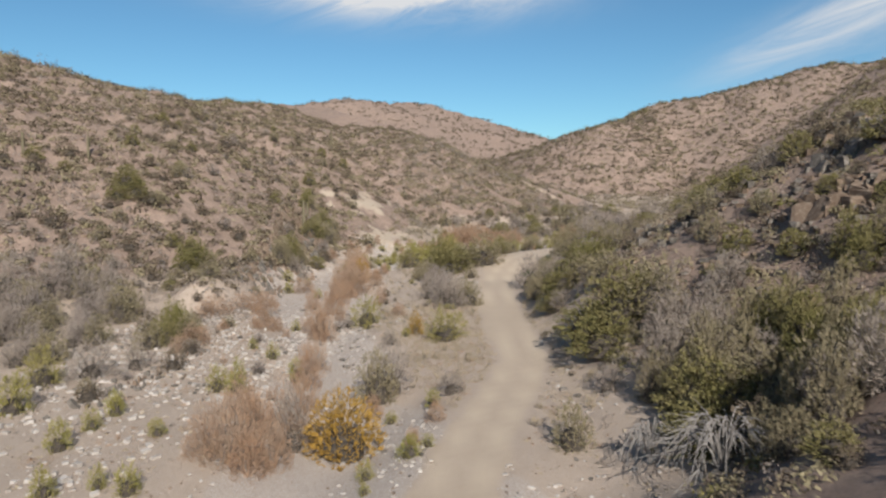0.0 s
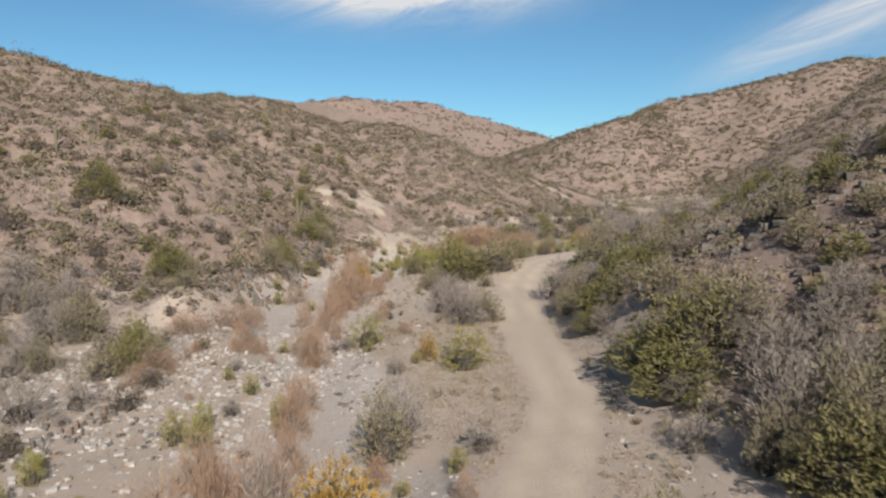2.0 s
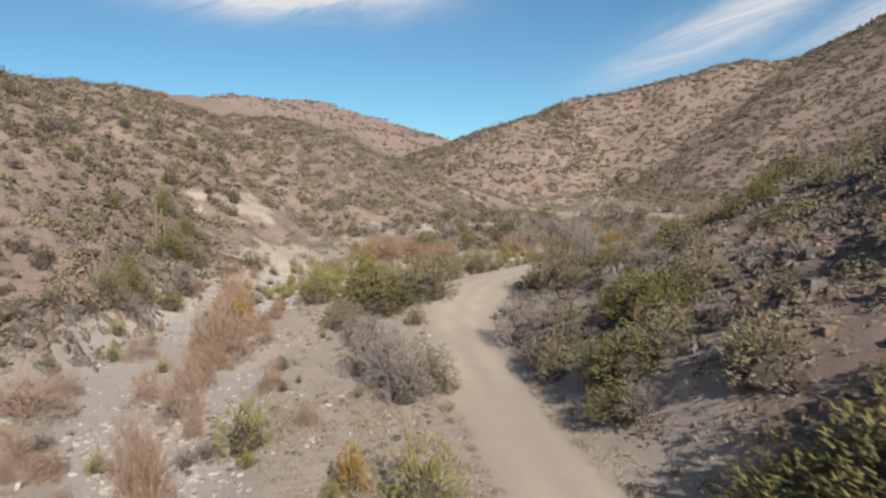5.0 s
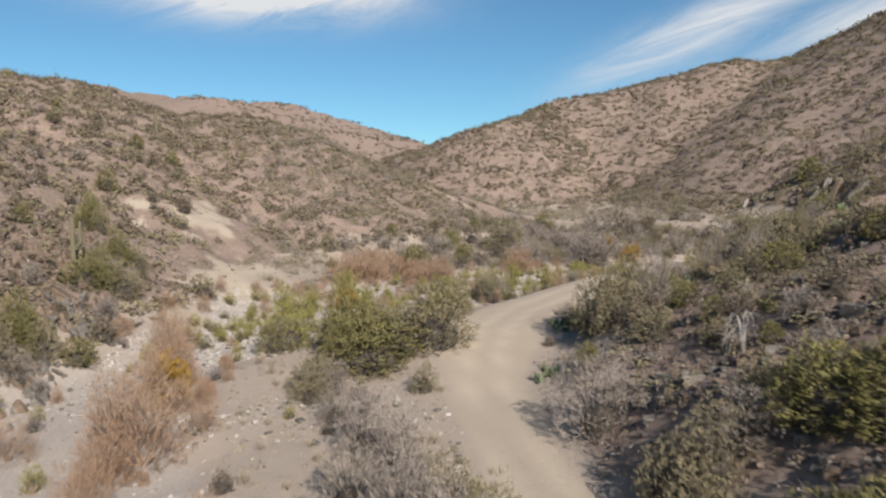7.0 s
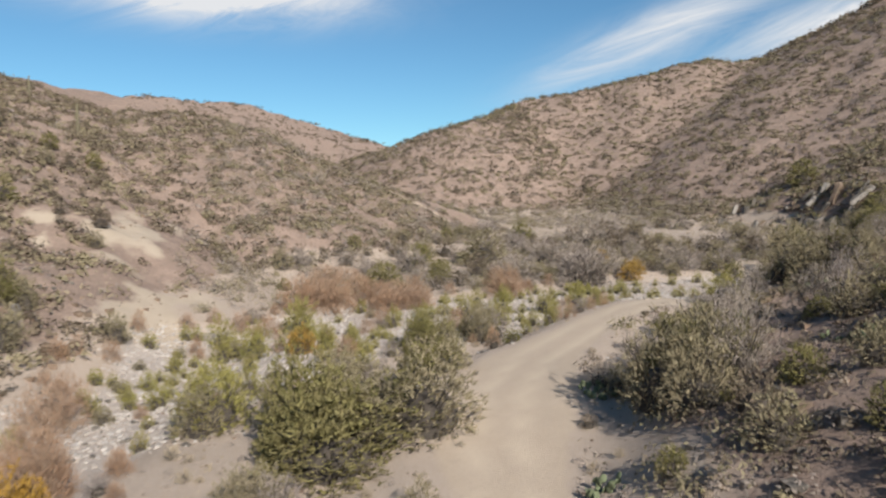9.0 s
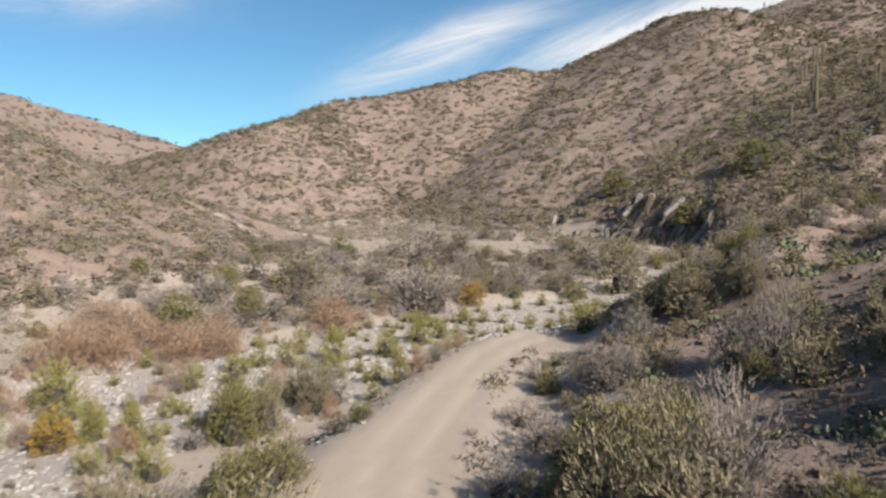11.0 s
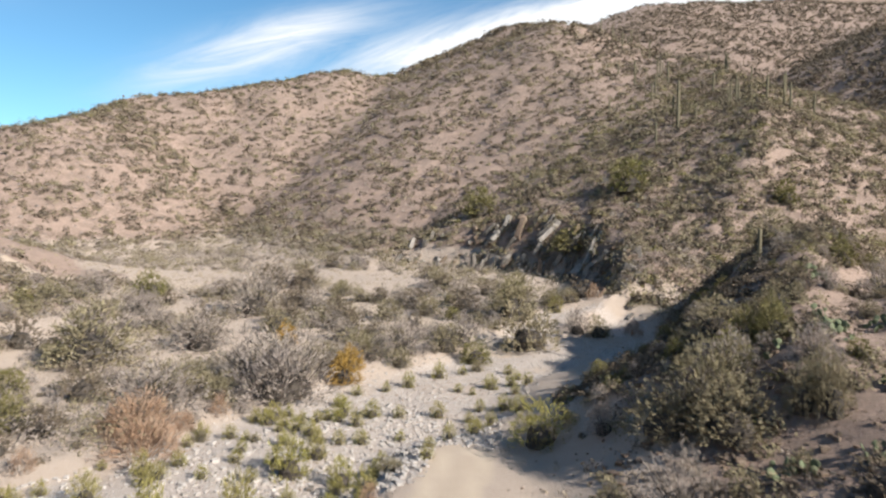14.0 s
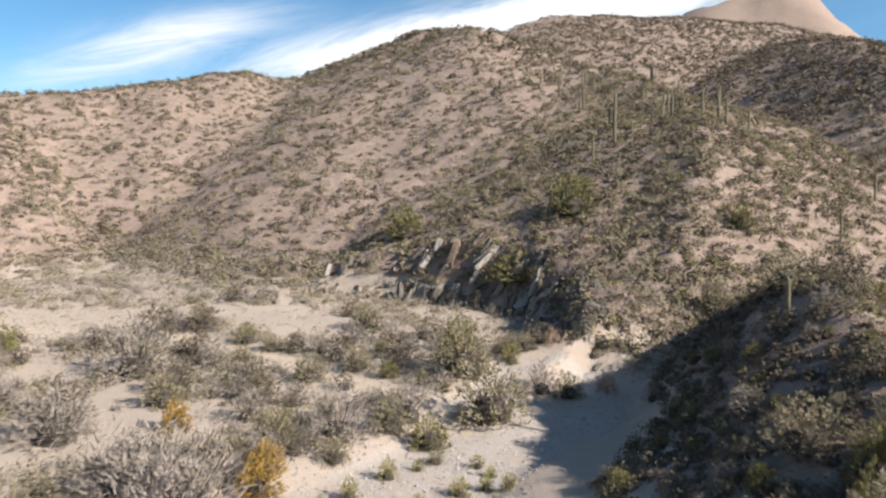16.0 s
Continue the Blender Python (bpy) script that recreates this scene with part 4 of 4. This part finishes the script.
stone_cloud("wash_stones", "pale angular stones strewn over the dry wash", PALE_STONE,
            *strew(21, 9500, (-16, 62, 18, 116), lambda o, s, r, n: (s["gravel"] > 0.2) & (r < 0.5 + n), 0.04, 0.24), 22)
stone_cloud("roadside_stones", "pale stones along the edges of the dirt track", PALE_STONE,
            *strew(23, 3000, (-12, 34, 16, 100), lambda o, s, r, n: (s["track"] < 0.02) & (o < 1.6) & (n > 0.08), 0.05, 0.26), 24)
stone_cloud("bed_stones", "pale cobbles over the wide bed of the wash", PALE_STONE,
            *strew(35, 5000, (18, 60, 92, 112), lambda o, s, r, n: (s["gravel"] > 0.15) & (r < 0.7 + n), 0.04, 0.20), 36)
stone_cloud("field_cobbles", "white and grey cobbles covering the flat beside the track", PALE_STONE,
            *strew(39, 11000, (-14, 32, 78, 108), lambda o, s, r, n: (s["gravel"] > 0.25) & (r < 0.75 + n), 0.06, 0.34), 40)
stone_cloud("bench_stones", "reddish stones over the open bench of the near slope", RED_STONE,
            *strew(41, 2200, (20, 48, 70, 90), lambda o, s, r, n: (o > 1.0) & (s["track"] < 0.01) & (r < 0.6 + n), 0.06, 0.40), 42)
stone_cloud("slope_rubble", "pale brown rubble over the open near slope", RED_STONE,
            *strew(37, 2600, (9, 30, 14, 60), lambda o, s, r, n: (s["track"] < 0.01) & (o > 1.0) & (n > -0.1), 0.10, 0.55), 38)
stone_cloud("slope_stones", "brown stones scattered over the lower slopes", RED_STONE,
            *strew(25, 4200, (-50, 85, 18, 150), lambda o, s, r, n: (s["track"] < 0.01) & (o > 1.0) & (n > -0.05), 0.12, 0.6), 26)


stone_cloud("bank_stones", "pale and grey stones over the wash bank", PALE_STONE,
            *strew(29, 3800, (-24, -7, 16, 56), lambda o, s, r, n: (o < 2.0) & (r < 0.55 + n * 1.4), 0.05, 0.42), 30)
stone_cloud("dark_stones", "dark broken stones over the wash bank and slope", DARK_STONE,
            *strew(31, 3500, (-30, 30, 16, 100), lambda o, s, r, n: (s["track"] < 0.02) & (n > 0.1), 0.06, 0.42), 32)
stone_cloud("spur_stones", "dark angular rocks over the brushy near slope", DARK_STONE,
            *strew(33, 1500, (8, 34, 14, 66), lambda o, s, r, n: (o > 1.2) & (n > -0.02), 0.15, 0.9), 34)
# fine litter: pebbles and dead stalks that roughen the bare ground
stone_cloud("pebbles", "small brown pebbles and clods over the sandy floor", RED_STONE,
            *strew(27, 6000, (-24, 40, 18, 112), lambda o, s, r, n: (s["track"] < 0.05) & (o < 3) & (r < 0.75 + n), 0.04, 0.16), 28)
far_scrub("ground_litter", "straw", "dead stalks and dry weeds over the sandy floor", 2600, 41, (0.15, 0.45), 14, (-24, 34, 16, 108), 0.10, -3)
far_scrub("dry_weeds", "straw", "clumps of dry weeds between the wash and the track", 1100, 53, (0.3, 0.9), 44, (-9, 7, 26, 56), 0.055, -3)
far_scrub("dead_weeds", "rust", "dead brown weeds between the wash and the track", 300, 54, (0.3, 0.8), 40, (-16, 6, 26, 56), 0.055, -3)
far_scrub("terrace_grass", "straw", "pale dry grass over the open terrace", 900, 55, (0.3, 0.8), 16, (14, 62, 136, 172), 0.14, -3, None, 9)
far_scrub("bench_weeds", "scrub", "low dry weeds over the open bench of the near slope", 420, 57, (0.3, 0.9), 50, (20, 48, 70, 90), 0.07, 0.8, None, 9)
far_scrub("small_weeds", "grey", "low grey weeds over the sandy floor", 1500, 42, (0.2, 0.6), 26, (-24, 34, 16, 108), 0.09, -3)


# ---- cacti ----
def lathe_ribs(rings, sides=18, ribs=9, depth=0.10):
    """A ribbed column through rings of (centre, radius, axis)."""
    verts, faces = [], []
    for c, r, ax in rings:
        ax = Vector(ax).normalized()
        u = ax.orthogonal().normalized()
        w = ax.cross(u)
        for k in range(sides):
            a = 2 * math.pi * k / sides
            rr = r * (1 - depth * (k % 2))
            verts.append(tuple(Vector(c) + (u * math.cos(a) + w * math.sin(a)) * rr))
    for j in range(len(rings) - 1):
        for k in range(sides):
            n = (k + 1) % sides
            faces.append((j * sides + k, j * sides + n, (j + 1) * sides + n, (j + 1) * sides + k))
    return verts, faces


def saguaro(x, y, tall, arms, seed):
    rnd = random.Random(seed)
    ob = thing("saguaro", "tall ribbed saguaro cactus on the stony slope", "cactus", "saguaros")
    r = 0.09 + 0.020 * tall
    z0 = ground_at(x, y) - 0.1
    rings = [((0, 0, 0), r * 0.8, (0, 0, 1)), ((0, 0, tall * 0.3), r, (0, 0, 1)), ((0, 0, tall * 0.85), r * 0.92, (0, 0, 1)),
             ((0, 0, tall * 0.95), r * 0.7, (0, 0, 1)), ((0, 0, tall), r * 0.15, (0, 0, 1))]
    part("trunk", mesh_of("trunk", *lathe_ribs(rings), CACTUS), ob)
    for k in range(arms):
        a = rnd.uniform(0, 6.28) + k * 2.4
        h = tall * rnd.uniform(0.35, 0.55)
        up = tall * rnd.uniform(0.25, 0.4)
        ux, uy = math.cos(a), math.sin(a)
        q = r * 0.62
        out = r * 3.0
        rings = [((ux * r * 0.5, uy * r * 0.5, h), q * 0.8, (ux, uy, 0.1)), ((ux * out * 0.7, uy * out * 0.7, h + r * 0.3), q, (ux, uy, 0.5)),
                 ((ux * out, uy * out, h + r * 1.4), q, (ux * 0.3, uy * 0.3, 1)), ((ux * out, uy * out, h + up), q * 0.9, (0, 0, 1)),
                 ((ux * out, uy * out, h + up + q), q * 0.2, (0, 0, 1))]
        part("arm", mesh_of("arm", *lathe_ribs(rings), CACTUS), ob)
    ob.matrix_basis = pose(x, y, z0, 0, 0, rnd.uniform(0, 360))


SAGUAROS = [(101, 129, 3.6, 0), (105.5, 128, 7.5, 1), (122, 119, 5.8, 2), (119, 120.5, 4.4, 0), (117, 98, 3.9, 0), (100, 99, 2.9, 0), (115, 146, 3.2, 0),
            (133, 152, 5.3, 1), (157, 170, 4.2, 0), (163, 180, 4.4, 0), (141, 137, 4.0, 1), (124, 143, 3.0, 0), (138, 131, 3.2, 0), (59, 200, 3.2, 0), (51, 93.5, 2.2, 0)]
LEFT_SAGUAROS = [(1, 143, 2.6, 0), (-17.6, 90, 4.0, 3), (-21.5, 138.5, 4.2, 0), (-34, 166, 3.4, 0), (-40, 81, 2.6, 1), (-45, 77, 2.6, 0)]
for k, row in enumerate(SAGUAROS + LEFT_SAGUAROS):
    saguaro(*row, 40 + k)
more = random.Random(77)
for k in range(22):
    u = more.uniform(0.05, 1)
    saguaro(112 + 56 * u + more.uniform(-7, 7), 116 + 62 * u + more.uniform(-9, 9), more.uniform(2.2, 4.6), 0, 200 + k)


def pad_mesh(seed):
    rng = np.random.RandomState(seed)
    n, m = 10, 5
    v, f = [(0, 0, -0.02)], []
    for j in range(1, m):
        for k in range(n):
            a, b = 2 * math.pi * k / n, math.pi * j / m
            v.append((0.5 * math.sin(b) * math.cos(a) * 0.9, 0.09 * math.sin(b) * math.sin(a), 0.5 - 0.5 * math.cos(b)))
    v.append((0, 0, 1.0))
    for k in range(n):
        f.append((0, 1 + (k + 1) % n, 1 + k, 1 + k))
        for j in range(m - 2):
            a, b = 1 + j * n + k, 1 + j * n + (k + 1) % n
            f.append((a, b, b + n, a + n))
        f.append((1 + (m - 2) * n + k, 1 + (m - 2) * n + (k + 1) % n, len(v) - 1, len(v) - 1))
    me = bpy.data.meshes.new("pad")
    me.from_pydata([tuple(p) for p in np.array(v) + rng.normal(0, 0.006, (len(v), 3))], [], [tuple(dict.fromkeys(q)) for q in f])
    me.polygons.foreach_set("use_smooth", np.ones(len(me.polygons), bool))
    me.materials.append(PEAR)
    return me


PADS = [pad_mesh(k) for k in range(3)]


def prickly_pear(x, y, wide, seed):
    rnd = random.Random(seed)
    ob = thing("prickly_pear", "clump of grey-green prickly pear pads on the slope", "cactus", "prickly pears")
    for k in range(int(10 + wide * 8)):
        a, r = rnd.uniform(0, 6.28), wide * 0.5 * math.sqrt(rnd.uniform(0, 1))
        s = rnd.uniform(0.2, 0.34)
        lift = rnd.choice((0, 0, 0.2, 0.4)) * (1 - r / wide)
        p = part("pad", PADS[k % 3], ob)
        px, py = r * math.cos(a), r * math.sin(a)
        p.matrix_basis = pose(px, py, ground_at(x + px, y + py) - ground_at(x, y) + lift, rnd.uniform(-35, 35), rnd.uniform(-35, 35), rnd.uniform(0, 360)) @ Matrix.Scale(s, 4)
    ob.matrix_basis = pose(x, y, ground_at(x, y))


for k, row in enumerate([(38.5, 85.5, 1.6), (40.5, 84.0, 1.4), (36.5, 84.8, 1.8), (34.2, 86.6, 1.5), (44, 88, 1.6), (27, 80.5, 1.3), (36.5, 80.5, 1.9), (30.3, 81.3, 1.0), (29.6, 80.0, 1.2), (32.9, 84.0, 1.3), (29.1, 83.5, 1.5), (29.6, 78.6, 0.9), (18.1, 69.9, 1.8),
                         (8.2, 68.6, 1.3), (11.7, 76.0, 1.5), (33.5, 81.5, 1.4), (21.5, 80.5, 1.2)]):
    prickly_pear(*row, 300 + k)


# ---- dead wood ----
def branch_mesh(points, radii, mat):
    sides, verts, faces = 5, [], []
    for j, (p, r) in enumerate(zip(points, radii)):
        ahead = Vector(points[min(j + 1, len(points) - 1)]) - Vector(points[max(j - 1, 0)])
        u = ahead.orthogonal().normalized()
        w = ahead.normalized().cross(u)
        for k in range(sides):
            a = 2 * math.pi * k / sides
            verts.append(tuple(Vector(p) + (u * math.cos(a) + w * math.sin(a)) * r))
    for j in range(len(points) - 1):
        for k in range(sides):
            n = (k + 1) % sides
            faces.append((j * sides + k, j * sides + n, (j + 1) * sides + n, (j + 1) * sides + k))
    return mesh_of("branch", verts, faces, mat, True)


def dead_shrub(x, y, wide, tall, count, seed):
    rnd = random.Random(seed)
    ob = thing("dead_shrub", "leafless shrub with arching bleached white branches", "dead shrub")
    for k in range(count):
        a = rnd.uniform(0, 6.28)
        reach, top = wide * rnd.uniform(0.2, 0.5), tall * rnd.uniform(0.6, 1.0)
        pts, c, s = [], math.cos(a), math.sin(a)
        for j in range(9):
            u = j / 8
            bend = math.sin(math.pi * 0.93 * u ** 0.8)
            pts.append((c * reach * u + rnd.gauss(0, 0.03), s * reach * u + rnd.gauss(0, 0.03), top * bend * 0.9 - 0.1 + rnd.gauss(0, 0.02)))
        b = part("branch", branch_mesh(pts, [0.030 * (1 - 0.72 * j / 8) for j in range(9)], DEAD), ob)
        for q in range(7):
            j = rnd.randrange(2, 8)
            p0 = Vector(pts[j])
            d = Vector((c + rnd.gauss(0, 0.7), s + rnd.gauss(0, 0.7), rnd.uniform(-1.6, 0.1))) * wide * 0.10
            tw = [tuple(p0), tuple(p0 + d * 0.5 + Vector((0, 0, 0.05))), tuple(p0 + d)]
            part("twig", branch_mesh(tw, [0.013, 0.010, 0.005], DEAD), b)
    ob.matrix_basis = pose(x, y, ground_at(x, y))


dead_shrub(8.6, 21.4, 5.0, 2.3, 24, 5)
dead_shrub(7.2, 24.2, 2.6, 1.9, 16, 6)
dead_shrub(12.4, 60.5, 2.2, 1.7, 10, 8)


def wooden_post(x, y, tall):
    ob = thing("wooden_post", "weathered grey wooden post standing on the slope", "post")
    part("shaft", branch_mesh([(0, 0, -0.2), (0.01, 0, tall * 0.5), (0.0, 0.01, tall), (0, 0, tall + 0.01)], [0.07, 0.065, 0.06, 0.01], BARK_AND_SHADE), ob)
    ob.matrix_basis = pose(x, y, ground_at(x, y), 0, 2, 30)


wooden_post(27.8, 78.5, 1.2)


# ---- rock ----
def slab_mesh(seed):
    """One angular block about a metre across, its corners knocked off."""
    rng = np.random.RandomState(seed)
    bm = bmesh.new()
    bmesh.ops.create_cube(bm, size=1.0)
    bmesh.ops.bevel(bm, geom=bm.edges[:], offset=0.10, segments=1, affect="EDGES")
    for v in bm.verts:
        v.co += Vector(rng.normal(0, 0.055, 3))
    me = bpy.data.meshes.new("slab")
    bm.to_mesh(me)
    bm.free()
    return me


SLABS = {}
for _mat in (DARK_STONE, RED_STONE, PALE_STONE, GREY_STONE):
    SLABS[_mat.name] = []
    for _k in range(5):
        _me = slab_mesh(60 + _k)
        _me.materials.append(_mat)
        SLABS[_mat.name].append(_me)


def outcrop(name, label, line, count, band, sizes, lean, mat, seed):
    """Blocks of rock along a line, leaning all one way."""
    rnd = random.Random(seed)
    ob = thing(name, label, "rock")
    for k in range(count):
        i = rnd.randrange(len(line) - 1)
        u = rnd.random()
        x = line[i][0] + u * (line[i + 1][0] - line[i][0]) + rnd.uniform(-band, band)
        y = line[i][1] + u * (line[i + 1][1] - line[i][1]) + rnd.uniform(-band, band)
        s = rnd.uniform(*sizes)
        s = sizes[0] + (s - sizes[0]) * rnd.random()
        b = part("slab", SLABS[rnd.choice((mat, mat, RED_STONE)).name][k % 5], ob)
        b.matrix_basis = (pose(x, y, ground_at(x, y) + s * 0.05, lean[0] + rnd.gauss(0, 13), lean[1] + rnd.gauss(0, 14), lean[2] + rnd.gauss(0, 16))
                          @ Matrix.Diagonal((s * rnd.uniform(0.25, 0.6), s * rnd.uniform(0.6, 1.2), s * rnd.uniform(0.8, 1.9), 1)))


def tilted_cliff():
    """Beds of rock stood on end: long thin slabs that all lean one way out of the cut bank."""
    rnd = random.Random(1)
    ob = thing("cliff_outcrop", "grey cliff of steeply tilted rock slabs above the dry wash", "rock")
    line = [(62, 112), (66, 115.5), (71, 119), (74, 125), (74.3, 131), (72.5, 139), (68, 150)]
    for k in range(170):
        i = rnd.randrange(len(line) - 1)
        u, back = rnd.random(), rnd.random() ** 1.5 * 4.2 - 0.6
        x = line[i][0] + u * (line[i + 1][0] - line[i][0]) + back
        y = line[i][1] + u * (line[i + 1][1] - line[i][1]) + rnd.uniform(-0.4, 0.4)
        tall = 2 <= i <= 4
        long = 0.8 + 2.8 * rnd.random() ** 1.6 if tall else rnd.uniform(0.4, 1.5)
        b = part("slab", SLABS[rnd.choice((DARK_STONE, DARK_STONE, GREY_STONE, GREY_STONE, RED_STONE)).name][k % 5], ob)
        b.matrix_basis = (pose(x, y, ground_at(x, y) + long * 0.12, 0, 0, -52 + rnd.gauss(0, 16)) @ pose(0, 0, 0, rnd.gauss(-8, 10), 30 + rnd.gauss(0, 13), 0)
                          @ Matrix.Diagonal((rnd.uniform(0.18, 0.5) * (1 + 0.12 * long), rnd.uniform(0.6, 1.3), long, 1)))


tilted_cliff()
outcrop("cliff_rubble", "dark broken rock and rubble at the foot of the cliff", [(62.5, 110), (66.5, 113.5), (70, 117)], 110, 2.2, (0.3, 1.3), (8, 20, 25), DARK_STONE, 12)
outcrop("gully_rock", "brown rock ledges broken out along the hillside gully", [(72, 150), (86, 158), (100, 168)], 70, 2.6, (0.4, 1.2), (8, 28, 25), RED_STONE, 13)
outcrop("spur_outcrop", "dark broken rock outcrop on the brushy slope", [(21, 38), (23, 42), (24, 46)], 70, 2.0, (0.25, 1.1), (0, 12, 10), DARK_STONE, 2)
outcrop("jointed_outcrop", "pale brown upright jointed rock breaking out of the slope", [(17.9, 36), (18.8, 33.6), (19.8, 31.6)], 90, 0.9, (0.3, 1.2), (0, 6, 15), RED_STONE, 9)
outcrop("bank_outcrop", "red-brown broken rock in the cut bank of the wash", [(-17, 64), (-16.2, 74), (-16, 84), (-16.5, 95)], 420, 2.2, (0.2, 1.0), (0, -25, 0), DARK_STONE, 3)
outcrop("bank_cliff", "red-brown rock face crumbling above the wash", [(-18.6, 72), (-17.6, 80), (-17.4, 88), (-20, 95)], 240, 2.4, (0.3, 1.1), (0, -25, 0), RED_STONE, 14)
outcrop("bank_boulders", "pale boulders lying along the wash bank", [(-15, 34), (-13.5, 42), (-14, 50)], 40, 1.8, (0.12, 0.32), (0, 0, 0), PALE_STONE, 4)
outcrop("rib_outcrop", "grey rock ledges breaking out of the hillside", [(82, 122), (90, 128), (96, 126)], 36, 3.0, (0.4, 1.1), (8, 28, 25), DARK_STONE, 6)
outcrop("bank_ledge", "dark crumbling rock ledge in the wash bank", [(-17, 33), (-15.5, 38), (-15, 44)], 70, 0.7, (0.15, 0.55), (0, -10, 0), DARK_STONE, 7)
